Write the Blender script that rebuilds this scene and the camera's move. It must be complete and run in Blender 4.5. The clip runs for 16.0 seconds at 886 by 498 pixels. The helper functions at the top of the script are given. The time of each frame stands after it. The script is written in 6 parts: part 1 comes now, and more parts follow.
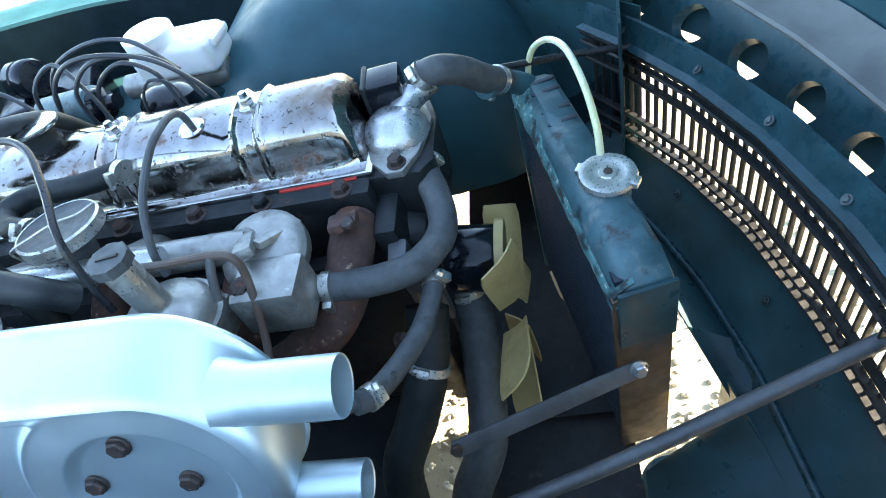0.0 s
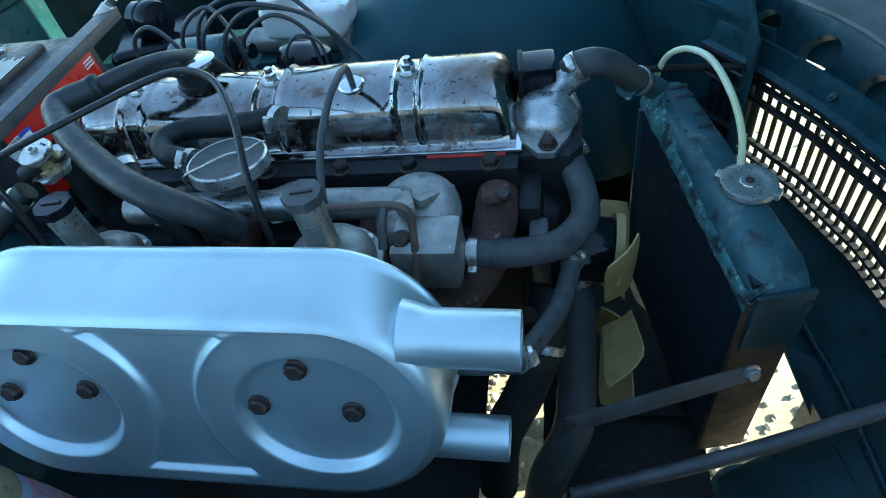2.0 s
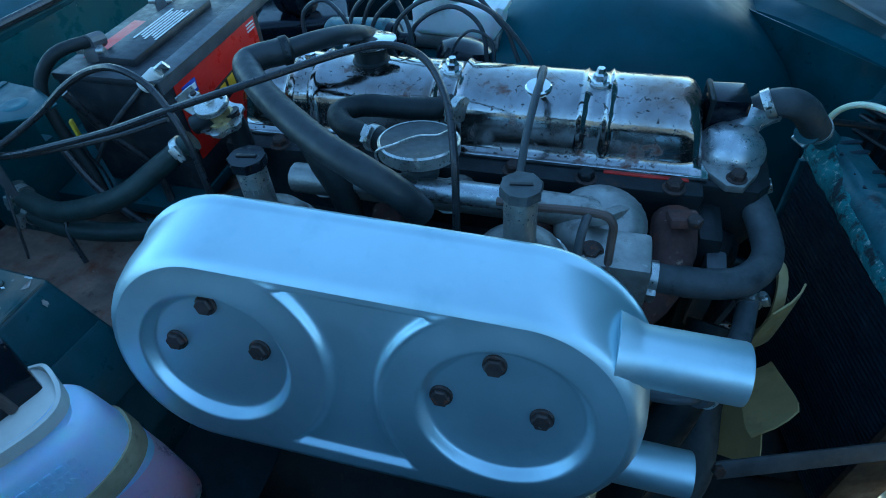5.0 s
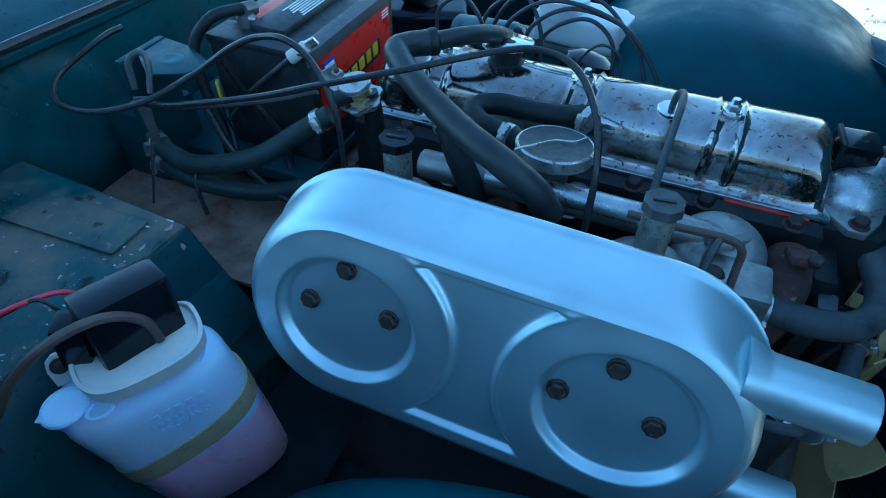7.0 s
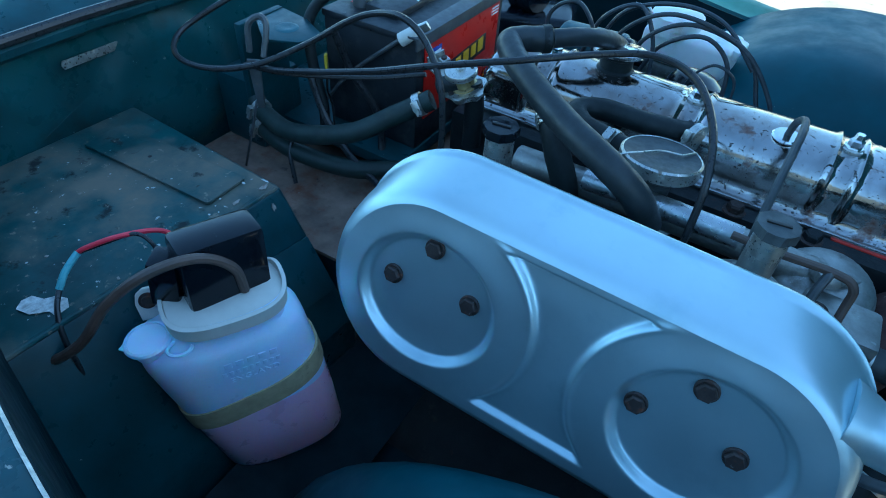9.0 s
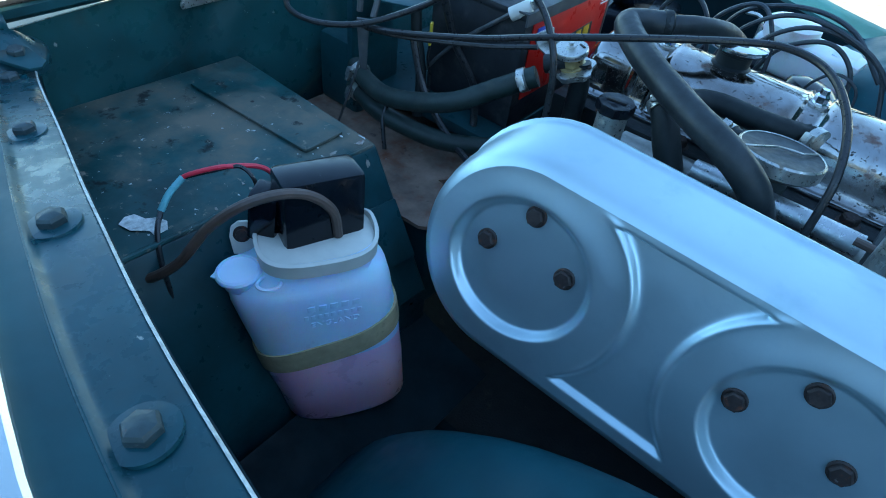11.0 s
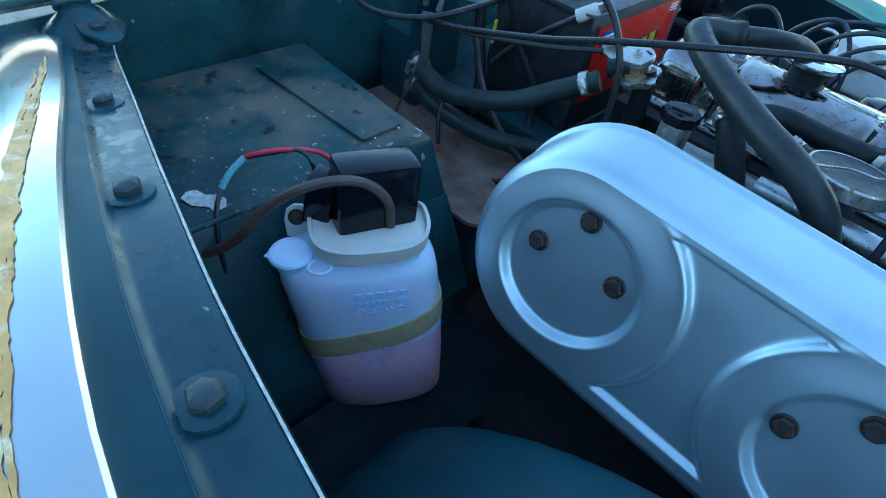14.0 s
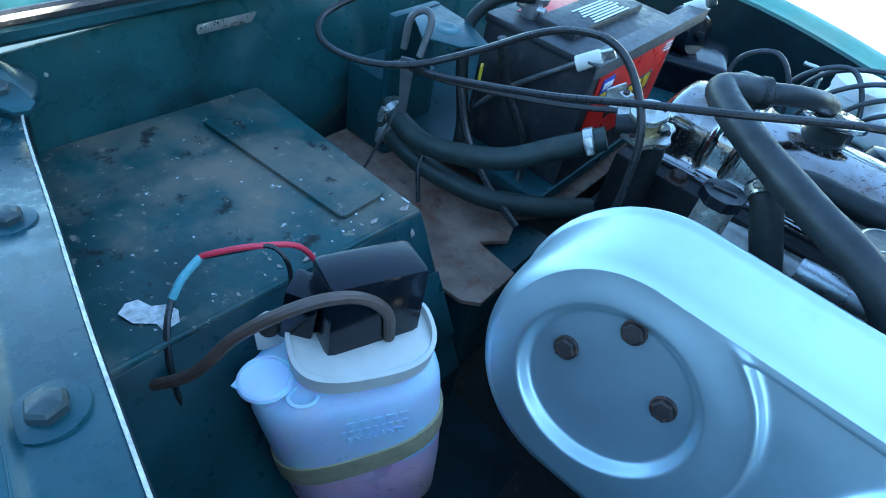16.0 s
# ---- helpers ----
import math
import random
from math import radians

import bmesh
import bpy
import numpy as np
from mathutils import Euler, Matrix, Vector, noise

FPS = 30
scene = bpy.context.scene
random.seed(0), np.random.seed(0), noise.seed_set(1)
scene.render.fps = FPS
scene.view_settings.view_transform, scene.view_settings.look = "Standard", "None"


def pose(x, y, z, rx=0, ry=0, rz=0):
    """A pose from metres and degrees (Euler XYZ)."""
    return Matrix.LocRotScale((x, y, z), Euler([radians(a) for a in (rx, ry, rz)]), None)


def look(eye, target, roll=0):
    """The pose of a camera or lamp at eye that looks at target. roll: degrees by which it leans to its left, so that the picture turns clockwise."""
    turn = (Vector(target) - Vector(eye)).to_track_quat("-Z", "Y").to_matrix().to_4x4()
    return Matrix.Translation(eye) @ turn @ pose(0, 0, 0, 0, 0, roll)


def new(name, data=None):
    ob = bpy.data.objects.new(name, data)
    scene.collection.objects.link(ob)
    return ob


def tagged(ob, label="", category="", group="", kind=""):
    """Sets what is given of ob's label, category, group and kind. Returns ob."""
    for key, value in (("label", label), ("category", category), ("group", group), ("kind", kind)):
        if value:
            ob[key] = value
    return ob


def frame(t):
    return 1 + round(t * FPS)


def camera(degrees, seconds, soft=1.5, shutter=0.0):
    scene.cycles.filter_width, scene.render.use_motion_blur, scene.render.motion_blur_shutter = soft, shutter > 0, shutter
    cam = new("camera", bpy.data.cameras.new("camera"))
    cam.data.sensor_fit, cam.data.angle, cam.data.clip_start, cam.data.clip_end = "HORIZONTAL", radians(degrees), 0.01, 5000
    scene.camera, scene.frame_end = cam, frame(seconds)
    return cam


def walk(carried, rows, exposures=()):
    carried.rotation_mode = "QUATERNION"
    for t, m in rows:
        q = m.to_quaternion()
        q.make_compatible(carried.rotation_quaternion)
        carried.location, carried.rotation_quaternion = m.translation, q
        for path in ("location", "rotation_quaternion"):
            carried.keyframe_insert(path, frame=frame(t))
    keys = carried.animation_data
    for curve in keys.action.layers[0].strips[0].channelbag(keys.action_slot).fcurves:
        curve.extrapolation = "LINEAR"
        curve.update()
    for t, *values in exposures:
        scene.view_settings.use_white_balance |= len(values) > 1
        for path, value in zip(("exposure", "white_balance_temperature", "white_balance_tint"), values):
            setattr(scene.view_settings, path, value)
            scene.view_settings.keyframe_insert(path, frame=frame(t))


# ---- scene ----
cam = camera(72.99, 16.0, soft=1.0)
# seconds, eye x y z, yaw, pitch, roll
ROWS = [
    (0.0, 0.1063, 0.0225, 1.1790, 17.20, -46.91, -21.32),
    (0.5, 0.0817, 0.0167, 1.1811, 16.45, -46.54, -20.13),
    (1.0, 0.0271, 0.0033, 1.1829, 15.09, -46.07, -17.33),
    (1.5, -0.0191, -0.0158, 1.1885, 15.34, -46.09, -14.90),
    (2.0, -0.0524, -0.0335, 1.2116, 17.15, -46.76, -13.35),
    (2.5, -0.1033, -0.0565, 1.2108, 15.71, -46.10, -10.47),
    (3.0, -0.1374, -0.0559, 1.2109, 15.22, -46.08, -8.71),
    (5.5, -0.2567, -0.0741, 1.2034, 19.17, -44.58, -3.76),
    (6.0, -0.2707, -0.0811, 1.2119, 20.47, -44.76, -2.85),
    (6.5, -0.2926, -0.0991, 1.2222, 22.13, -44.79, -1.74),
    (7.0, -0.3258, -0.1274, 1.2220, 22.63, -44.55, 0.59),
    (7.5, -0.3265, -0.1448, 1.2126, 25.25, -43.72, 0.87),
    (8.0, -0.3219, -0.1389, 1.2088, 27.11, -43.67, 1.14),
    (8.5, -0.3379, -0.1428, 1.2014, 28.02, -43.32, 2.50),
    (9.0, -0.3552, -0.1576, 1.1951, 29.41, -43.45, 4.33),
    (9.5, -0.3622, -0.1569, 1.1827, 31.58, -43.81, 4.88),
    (10.0, -0.3703, -0.1736, 1.1464, 32.24, -42.94, 6.21),
    (12.5, -0.3942, -0.2159, 1.1509, 38.97, -43.77, 8.76),
    (13.0, -0.3940, -0.2147, 1.1477, 39.30, -43.76, 8.88),
    (13.5, -0.3933, -0.2136, 1.1467, 39.64, -43.81, 8.91),
    (14.0, -0.3936, -0.2153, 1.1453, 39.84, -43.80, 9.01),
    (14.5, -0.3946, -0.2178, 1.1424, 40.06, -43.85, 9.04),
    (15.0, -0.3978, -0.2178, 1.1447, 40.15, -43.93, 9.21),
    (15.5, -0.4647, -0.1993, 1.1369, 38.98, -43.92, 10.51),
    (16.0, -0.5416, -0.1520, 1.1320, 32.06, -42.72, 12.65),
]
EXPOSURES = [(0.0, 3.64, 8350, 9), (1.5, 3.06, 8000, 5), (2.0, 2.36, 6900, -5), (3.0, 2.07, 6100, -8), (5.5, 1.98, 5300, -11), (9.0, 2.10, 5600, -10), (10.0, 2.30, 5950, -7), (12.5, 2.32, 6250, -4), (15.2, 2.28, 6250, -4), (15.5, 2.25, 6250, -4), (16.0, 2.92, 6050, -3)]
walk(cam, [(t, pose(x, y, z, 90 + pitch, 0, yaw) @ pose(0, 0, 0, 0, 0, roll)) for t, x, y, z, yaw, pitch, roll in ROWS], EXPOSURES)

# ---- light: open shade under a raised bonnet, sun from beyond the far front corner ----
SUN_AZ, SUN_EL = 14.0, 25.0          # azimuth from +x towards +y
world = bpy.data.worlds.new("sky")
scene.world = world
world.use_nodes = True
wn = world.node_tree.nodes
sky = wn.new("ShaderNodeTexSky")
sky.sky_type = 'NISHITA'
sky.sun_disc = False
sky.sun_elevation = radians(SUN_EL)
sky.sun_rotation = radians(90 - SUN_AZ)
sky.air_density, sky.dust_density, sky.ozone_density = 1.0, 0.3, 3.5
wn["Background"].inputs["Strength"].default_value = 0.13
world.node_tree.links.new(sky.outputs[0], wn["Background"].inputs["Color"])
sun = new("sun", bpy.data.lights.new("sun", 'SUN'))
sun.data.energy, sun.data.angle, sun.data.color = 4.0, radians(0.5), (1.0, 0.93, 0.82)
sun.matrix_world = look((0, 0, 0), (-math.cos(radians(SUN_EL)) * math.cos(radians(SUN_AZ)),
                                    -math.cos(radians(SUN_EL)) * math.sin(radians(SUN_AZ)), -math.sin(radians(SUN_EL))))


# ---- materials ----
def material(name, base, rough=0.5, metal=0.0, spots=(), noise_scale=40.0, vary=0.25, bump=0.1, bump_scale=200.0,
             coat=0.0, rough_vary=0.15, transmission=0.0, subsurface=0.0, emit=None, spec=0.5):
    """spots: (colour, scale, threshold, softness, rough, metal) layers of stains, rust or chips."""
    m = bpy.data.materials.new(name)
    m.use_nodes = True
    nt = m.node_tree
    n, l = nt.nodes, nt.links
    b = n["Principled BSDF"]
    geo = n.new("ShaderNodeTexCoord")
    pos = geo.outputs["Object"]

    def noise_tex(scale, detail=6.0, rough_=0.6, off=0.0):
        t = n.new("ShaderNodeTexNoise")
        t.inputs["Scale"].default_value, t.inputs["Detail"].default_value, t.inputs["Roughness"].default_value = scale, detail, rough_
        mp = n.new("ShaderNodeMapping")
        mp.inputs["Location"].default_value = (off, off * 1.7, off * 0.6)
        l.new(pos, mp.inputs["Vector"])
        l.new(mp.outputs[0], t.inputs["Vector"])
        return t.outputs["Fac"]

    def ramp(src, lo, hi, a=0.0, c=1.0):
        r = n.new("ShaderNodeMapRange")
        r.inputs["From Min"].default_value, r.inputs["From Max"].default_value = lo, hi
        r.inputs["To Min"].default_value, r.inputs["To Max"].default_value = a, c
        l.new(src, r.inputs["Value"])
        return r.outputs[0]

    def mix(fac, a, c):
        x = n.new("ShaderNodeMix")
        x.data_type = 'RGBA'
        l.new(fac, x.inputs[0])
        for s, v in ((x.inputs[6], a), (x.inputs[7], c)):
            if isinstance(v, tuple):
                s.default_value = (*v, 1)
            else:
                l.new(v, s)
        return x.outputs[2]

    def mixf(fac, a, c):
        x = n.new("ShaderNodeMix")
        l.new(fac, x.inputs[0])
        for s, v in ((x.inputs[2], a), (x.inputs[3], c)):
            if isinstance(v, float):
                s.default_value = v
            else:
                l.new(v, s)
        return x.outputs[0]

    dark = tuple(c * (1 - vary) for c in base)
    light = tuple(min(1.0, c * (1 + vary)) for c in base)
    colour = mix(ramp(noise_tex(noise_scale), 0.3, 0.7), dark, light)
    roughness = ramp(noise_tex(noise_scale * 3, off=3.1), 0.3, 0.7, max(0.03, rough - rough_vary), min(1.0, rough + rough_vary))
    metallic = metal
    for i, (col, sc, th, soft, ro, me) in enumerate(spots):
        f = ramp(noise_tex(sc, 8.0, 0.65, off=7.3 * (i + 1)), th, th + soft)
        colour = mix(f, colour, col)
        roughness = mixf(f, roughness, float(ro))
        metallic = mixf(f, metallic, float(me))
    l.new(colour, b.inputs["Base Color"])
    l.new(roughness, b.inputs["Roughness"])
    if isinstance(metallic, float):
        b.inputs["Metallic"].default_value = metallic
    else:
        l.new(metallic, b.inputs["Metallic"])
    b.inputs["Coat Weight"].default_value = coat
    b.inputs["Coat Roughness"].default_value = 0.08
    b.inputs["Transmission Weight"].default_value = transmission
    b.inputs["Subsurface Weight"].default_value = subsurface
    b.inputs["Subsurface Scale"].default_value = 0.02
    b.inputs["Specular IOR Level"].default_value = spec
    if emit:
        b.inputs["Emission Color"].default_value = (*emit[:3], 1)
        b.inputs["Emission Strength"].default_value = emit[3]
    if bump:
        bp = n.new("ShaderNodeBump")
        bp.inputs["Strength"].default_value, bp.inputs["Distance"].default_value = bump, 0.002
        l.new(noise_tex(bump_scale, 4.0, off=1.3), bp.inputs["Height"])
        l.new(bp.outputs[0], b.inputs["Normal"])
    return m


CHIP = (0.42, 0.44, 0.42)
CHIP_DULL = (0.27, 0.28, 0.26)
DUST = (0.11, 0.10, 0.085)
RUST = (0.16, 0.055, 0.025)
paint = material("dark_green_paint", (0.013, 0.052, 0.061), 0.38, 0.0, [((0.06, 0.06, 0.052), 9, 0.66, 0.2, 0.8, 0.0), (CHIP_DULL, 80, 0.72, 0.01, 0.7, 0.0)], 14, 0.4, 0.08, 90, spec=0.35)
# body green darkened to put the bay's deep shade into the colour
shaded_paint = material("shade_darkened_green", (0.004, 0.015, 0.019), 0.6, 0.0, [((0.016, 0.02, 0.02), 12, 0.6, 0.2, 0.8, 0.0)], 14, 0.4, 0.08, 90, spec=0.15)
paint_dusty = material("dusty_green_paint", (0.013, 0.060, 0.062), 0.42, 0.0, [((0.15, 0.138, 0.108), 6, 0.46, 0.18, 0.85, 0.0), ((0.014, 0.02, 0.02), 24, 0.575, 0.08, 0.8, 0.0), ((0.2, 0.185, 0.15), 60, 0.62, 0.05, 0.9, 0.0), (CHIP, 85, 0.665, 0.01, 0.7, 0.0)], 12, 0.4, 0.1, 120, spec=0.35)
paint_bulkhead = material("scuffed_bulkhead_paint", (0.014, 0.062, 0.067), 0.34, 0.0, [((0.045, 0.07, 0.064), 7, 0.58, 0.15, 0.7, 0.0), ((0.006, 0.018, 0.020), 9, 0.56, 0.15, 0.5, 0.0), (CHIP_DULL, 85, 0.675, 0.01, 0.7, 0.0)], 10, 0.35, 0.08, 110, spec=0.4)
paint_arch = material("arch_green_paint", (0.012, 0.062, 0.076), 0.48, 0.0, [((0.03, 0.07, 0.078), 5, 0.58, 0.25, 0.55, 0.0), (CHIP_DULL, 120, 0.72, 0.01, 0.7, 0.0)], 6, 0.3, 0.05, 60, spec=0.25)
paint_rail = material("worn_rail_paint", (0.009, 0.045, 0.056), 0.30, 0.0, [((0.035, 0.06, 0.064), 18, 0.66, 0.2, 0.6, 0.0), (CHIP_DULL, 90, 0.68, 0.015, 0.7, 0.0)], 20, 0.35, 0.025, 140, spec=0.4)
# pale metallic base puts the sky's reflection into the green wing's colour
paint_outer = material("sky_pale_green_paint", (0.56, 0.60, 0.60), 0.2, 0.75, [], 8, 0.1, 0.0, 10, coat=1.0, rough_vary=0.04)
chip_bare = material("bare_chipped_edge", (0.55, 0.56, 0.54), 0.6, 0.2, [], 160, 0.4, 0.2, 300)
chip_dull = material("dull_paint_chip", (0.27, 0.245, 0.215), 0.7, 0.1, [(RUST, 60, 0.6, 0.1, 0.9, 0.0)], 120, 0.4, 0.2, 300)
# golden tones of the sunlit ground's reflection, laid on as colour
tan_reflection = material("tan_ground_reflection", (0.78, 0.40, 0.11), 0.5, 0.0, [((0.92, 0.70, 0.40), 45, 0.52, 0.1, 0.5, 0.0), ((0.34, 0.22, 0.10), 110, 0.62, 0.08, 0.8, 0.0)], 40, 0.3, 0.2, 200)
rust_floor = material("rusty_brown_floor", (0.21, 0.145, 0.11), 0.85, 0.0, [(RUST, 18, 0.5, 0.2, 0.9, 0.0), ((0.03, 0.028, 0.026), 30, 0.6, 0.12, 0.9, 0.0), ((0.25, 0.22, 0.19), 60, 0.66, 0.1, 0.9, 0.0)], 22, 0.4, 0.35, 160)
silver = material("silver_enamel", (0.56, 0.69, 0.73), 0.41, 0.80, [((0.46, 0.61, 0.66), 13, 0.55, 0.2, 0.46, 0.7)], 5, 0.10, 0.05, 14, coat=0.15, rough_vary=0.07)
chrome = material("pitted_chrome", (0.37, 0.365, 0.36), 0.11, 1.0, [((0.20, 0.155, 0.125), 10, 0.47, 0.20, 0.20, 1.0), ((0.035, 0.028, 0.024), 130, 0.60, 0.04, 0.5, 0.2), ((0.13, 0.048, 0.025), 26, 0.57, 0.12, 0.55, 0.3), ((0.05, 0.04, 0.035), 300, 0.62, 0.03, 0.5, 0.2)], 26, 0.25, 0.12, 40, rough_vary=0.07)
chrome_clean = material("plain_chrome", (0.75, 0.75, 0.74), 0.16, 1.0, [((0.25, 0.2, 0.15), 60, 0.66, 0.08, 0.6, 0.3)], 60, 0.08, 0.03, 200, rough_vary=0.08)
zinc = material("zinc_plated_steel", (0.55, 0.55, 0.52), 0.35, 0.9, [((0.22, 0.19, 0.15), 70, 0.6, 0.1, 0.7, 0.2)], 90, 0.15, 0.08, 300)
brass_dull = material("dull_brass", (0.42, 0.32, 0.15), 0.38, 0.9, [((0.12, 0.10, 0.07), 40, 0.56, 0.15, 0.7, 0.3)], 60, 0.2, 0.1, 300)
rusty_bolt = material("rusty_bolt_steel", (0.06, 0.045, 0.04), 0.6, 0.5, [(RUST, 120, 0.56, 0.12, 0.9, 0.0), ((0.3, 0.28, 0.26), 150, 0.64, 0.08, 0.4, 0.9)], 120, 0.3, 0.2, 400)
dull_bolt = material("painted_over_bolt", (0.03, 0.05, 0.055), 0.5, 0.2, [(RUST, 130, 0.60, 0.1, 0.9, 0.0), ((0.2, 0.2, 0.19), 150, 0.64, 0.08, 0.6, 0.3)], 90, 0.3, 0.15, 400)
cast_iron = material("oily_cast_iron", (0.014, 0.018, 0.020), 0.48, 0.2, [((0.07, 0.062, 0.055), 25, 0.61, 0.15, 0.8, 0.0), ((0.09, 0.04, 0.025), 33, 0.63, 0.1, 0.9, 0.0), ((0.010, 0.010, 0.011), 14, 0.55, 0.2, 0.3, 0.0)], 30, 0.4, 0.3, 260, spec=0.4)
rust_iron = material("rusted_manifold_iron", (0.075, 0.038, 0.032), 0.85, 0.1, [((0.28, 0.20, 0.15), 75, 0.60, 0.1, 0.95, 0.0), (RUST, 24, 0.5, 0.2, 0.9, 0.0)], 40, 0.35, 0.4, 320)
alloy = material("stained_cast_aluminium", (0.33, 0.33, 0.31), 0.45, 0.75, [((0.12, 0.10, 0.08), 30, 0.56, 0.2, 0.8, 0.1), ((0.5, 0.5, 0.48), 60, 0.62, 0.1, 0.5, 0.6)], 50, 0.2, 0.2, 300)
alloy_bright = material("bright_cast_aluminium", (0.5, 0.52, 0.53), 0.34, 0.85, [((0.2, 0.19, 0.17), 34, 0.58, 0.15, 0.6, 0.4), ((0.05, 0.045, 0.04), 80, 0.70, 0.03, 0.7, 0.1)], 60, 0.15, 0.15, 300)
rubber = material("dusty_black_rubber", (0.011, 0.016, 0.017), 0.55, 0.0, [((0.038, 0.043, 0.039), 20, 0.58, 0.2, 0.85, 0.0)], 40, 0.3, 0.12, 350, spec=0.35)
rubber_worn = material("worn_black_rubber", (0.024, 0.030, 0.033), 0.45, 0.0, [((0.06, 0.066, 0.066), 18, 0.58, 0.2, 0.8, 0.0)], 40, 0.3, 0.1, 350, spec=0.4)
rubber_grey = material("greyed_hose_rubber", (0.062, 0.070, 0.073), 0.58, 0.0, [((0.12, 0.12, 0.11), 25, 0.57, 0.18, 0.85, 0.0), ((0.025, 0.027, 0.028), 45, 0.60, 0.1, 0.5, 0.0)], 40, 0.3, 0.12, 350, spec=0.4)
rubber_green = material("green_black_hose_rubber", (0.020, 0.034, 0.031), 0.5, 0.0, [((0.055, 0.065, 0.055), 22, 0.58, 0.18, 0.8, 0.0)], 40, 0.3, 0.12, 350, spec=0.4)
black_cable = material("black_cable_sheath", (0.018, 0.019, 0.021), 0.35, 0.0, [((0.07, 0.07, 0.07), 90, 0.62, 0.1, 0.7, 0.0)], 60, 0.2, 0.05, 400)
lead_blue = material("dusty_lead_sheath", (0.03, 0.038, 0.046), 0.4, 0.0, [((0.09, 0.095, 0.1), 60, 0.58, 0.15, 0.7, 0.0)], 50, 0.25, 0.05, 300)
black_plastic = material("black_moulded_plastic", (0.006, 0.008, 0.012), 0.13, 0.0, [((0.03, 0.033, 0.036), 14, 0.66, 0.15, 0.5, 0.0)], 30, 0.2, 0.02, 200, spec=0.3)
bottle_plastic = material("milky_polythene", (0.62, 0.76, 0.96), 0.38, 0.0, [], 12, 0.04, 0.03, 120, subsurface=0.6)
fluid_plastic = material("pink_fluid_behind_polythene", (0.84, 0.56, 0.72), 0.36, 0.0, [], 12, 0.05, 0.03, 120, subsurface=0.6)
cap_plastic = material("yellowed_white_plastic", (0.62, 0.61, 0.55), 0.45, 0.0, [((0.4, 0.36, 0.27), 18, 0.62, 0.2, 0.6, 0.0)], 30, 0.08, 0.05, 200)
reservoir_plastic = material("white_reservoir_plastic", (0.8, 0.8, 0.78), 0.4, 0.0, [((0.5, 0.42, 0.3), 14, 0.62, 0.2, 0.6, 0.0)], 30, 0.06, 0.05, 200, subsurface=0.3)
khaki = material("khaki_rubber_strap", (0.42, 0.36, 0.22), 0.75, 0.0, [((0.12, 0.11, 0.08), 40, 0.6, 0.2, 0.9, 0.0)], 60, 0.15, 0.12, 350)
hose_brown = material("aged_washer_tube", (0.10, 0.065, 0.05), 0.5, 0.0, [((0.03, 0.03, 0.03), 12, 0.5, 0.3, 0.6, 0.0)], 30, 0.25, 0.06, 300)
tube_yellow = material("yellowed_clear_tube", (0.62, 0.63, 0.36), 0.3, 0.0, [((0.78, 0.78, 0.70), 6, 0.45, 0.25, 0.3, 0.0)], 20, 0.1, 0.02, 200, subsurface=0.3)
fan_plastic = material("yellowed_fan_plastic", (0.55, 0.40, 0.17), 0.5, 0.0, [((0.2, 0.16, 0.09), 16, 0.55, 0.25, 0.7, 0.0)], 20, 0.15, 0.06, 200)
rad_paint = material("worn_radiator_paint", (0.035, 0.10, 0.115), 0.45, 0.1, [((0.15, 0.19, 0.18), 24, 0.57, 0.14, 0.8, 0.0), ((0.015, 0.024, 0.026), 34, 0.58, 0.1, 0.5, 0.0)], 26, 0.35, 0.18, 240)
verdigris = material("verdigris_solder", (0.06, 0.20, 0.20), 0.85, 0.0, [((0.40, 0.46, 0.40), 110, 0.57, 0.08, 0.95, 0.0), ((0.02, 0.035, 0.037), 46, 0.50, 0.1, 0.7, 0.1), ((0.16, 0.10, 0.06), 60, 0.62, 0.1, 0.9, 0.0)], 30, 0.45, 0.8, 300)
rad_core = material("radiator_core_fins", (0.008, 0.020, 0.031), 0.55, 0.2, [((0.035, 0.045, 0.055), 30, 0.6, 0.2, 0.8, 0.0)], 30, 0.35, 0.2, 500)
brass_side = material("brown_radiator_side", (0.13, 0.08, 0.05), 0.55, 0.4, [((0.03, 0.035, 0.04), 14, 0.5, 0.2, 0.6, 0.1)], 20, 0.3, 0.15, 200)
grille_black = material("satin_black_grille", (0.012, 0.013, 0.014), 0.45, 0.0, [((0.10, 0.06, 0.04), 40, 0.62, 0.12, 0.9, 0.0)], 30, 0.3, 0.1, 250)
bonnet_grey = material("bonnet_underside", (0.12, 0.13, 0.125), 0.5, 0.0, [((0.22, 0.17, 0.13), 7, 0.5, 0.25, 0.85, 0.0)], 14, 0.3, 0.15, 150)
red_label = material("red_battery_label", (0.62, 0.018, 0.012), 0.35, 0.0, [((0.25, 0.02, 0.02), 20, 0.62, 0.2, 0.6, 0.0)], 12, 0.1, 0.02, 200)
black_case = material("black_battery_case", (0.020, 0.023, 0.027), 0.42, 0.0, [((0.10, 0.10, 0.095), 20, 0.52, 0.25, 0.85, 0.0)], 30, 0.3, 0.08, 260)
white_print = material("white_print", (0.75, 0.75, 0.72), 0.6, 0.0, [], 80, 0.08, 0.0, 100)
blue_print = material("blue_print", (0.03, 0.06, 0.36), 0.5, 0.0, [], 80, 0.08, 0.0, 100)
yellow_print = material("yellow_print", (0.75, 0.42, 0.02), 0.5, 0.0, [], 80, 0.08, 0.0, 100)
black_print = material("black_print", (0.012, 0.012, 0.012), 0.5, 0.0, [], 80, 0.08, 0.0, 100)
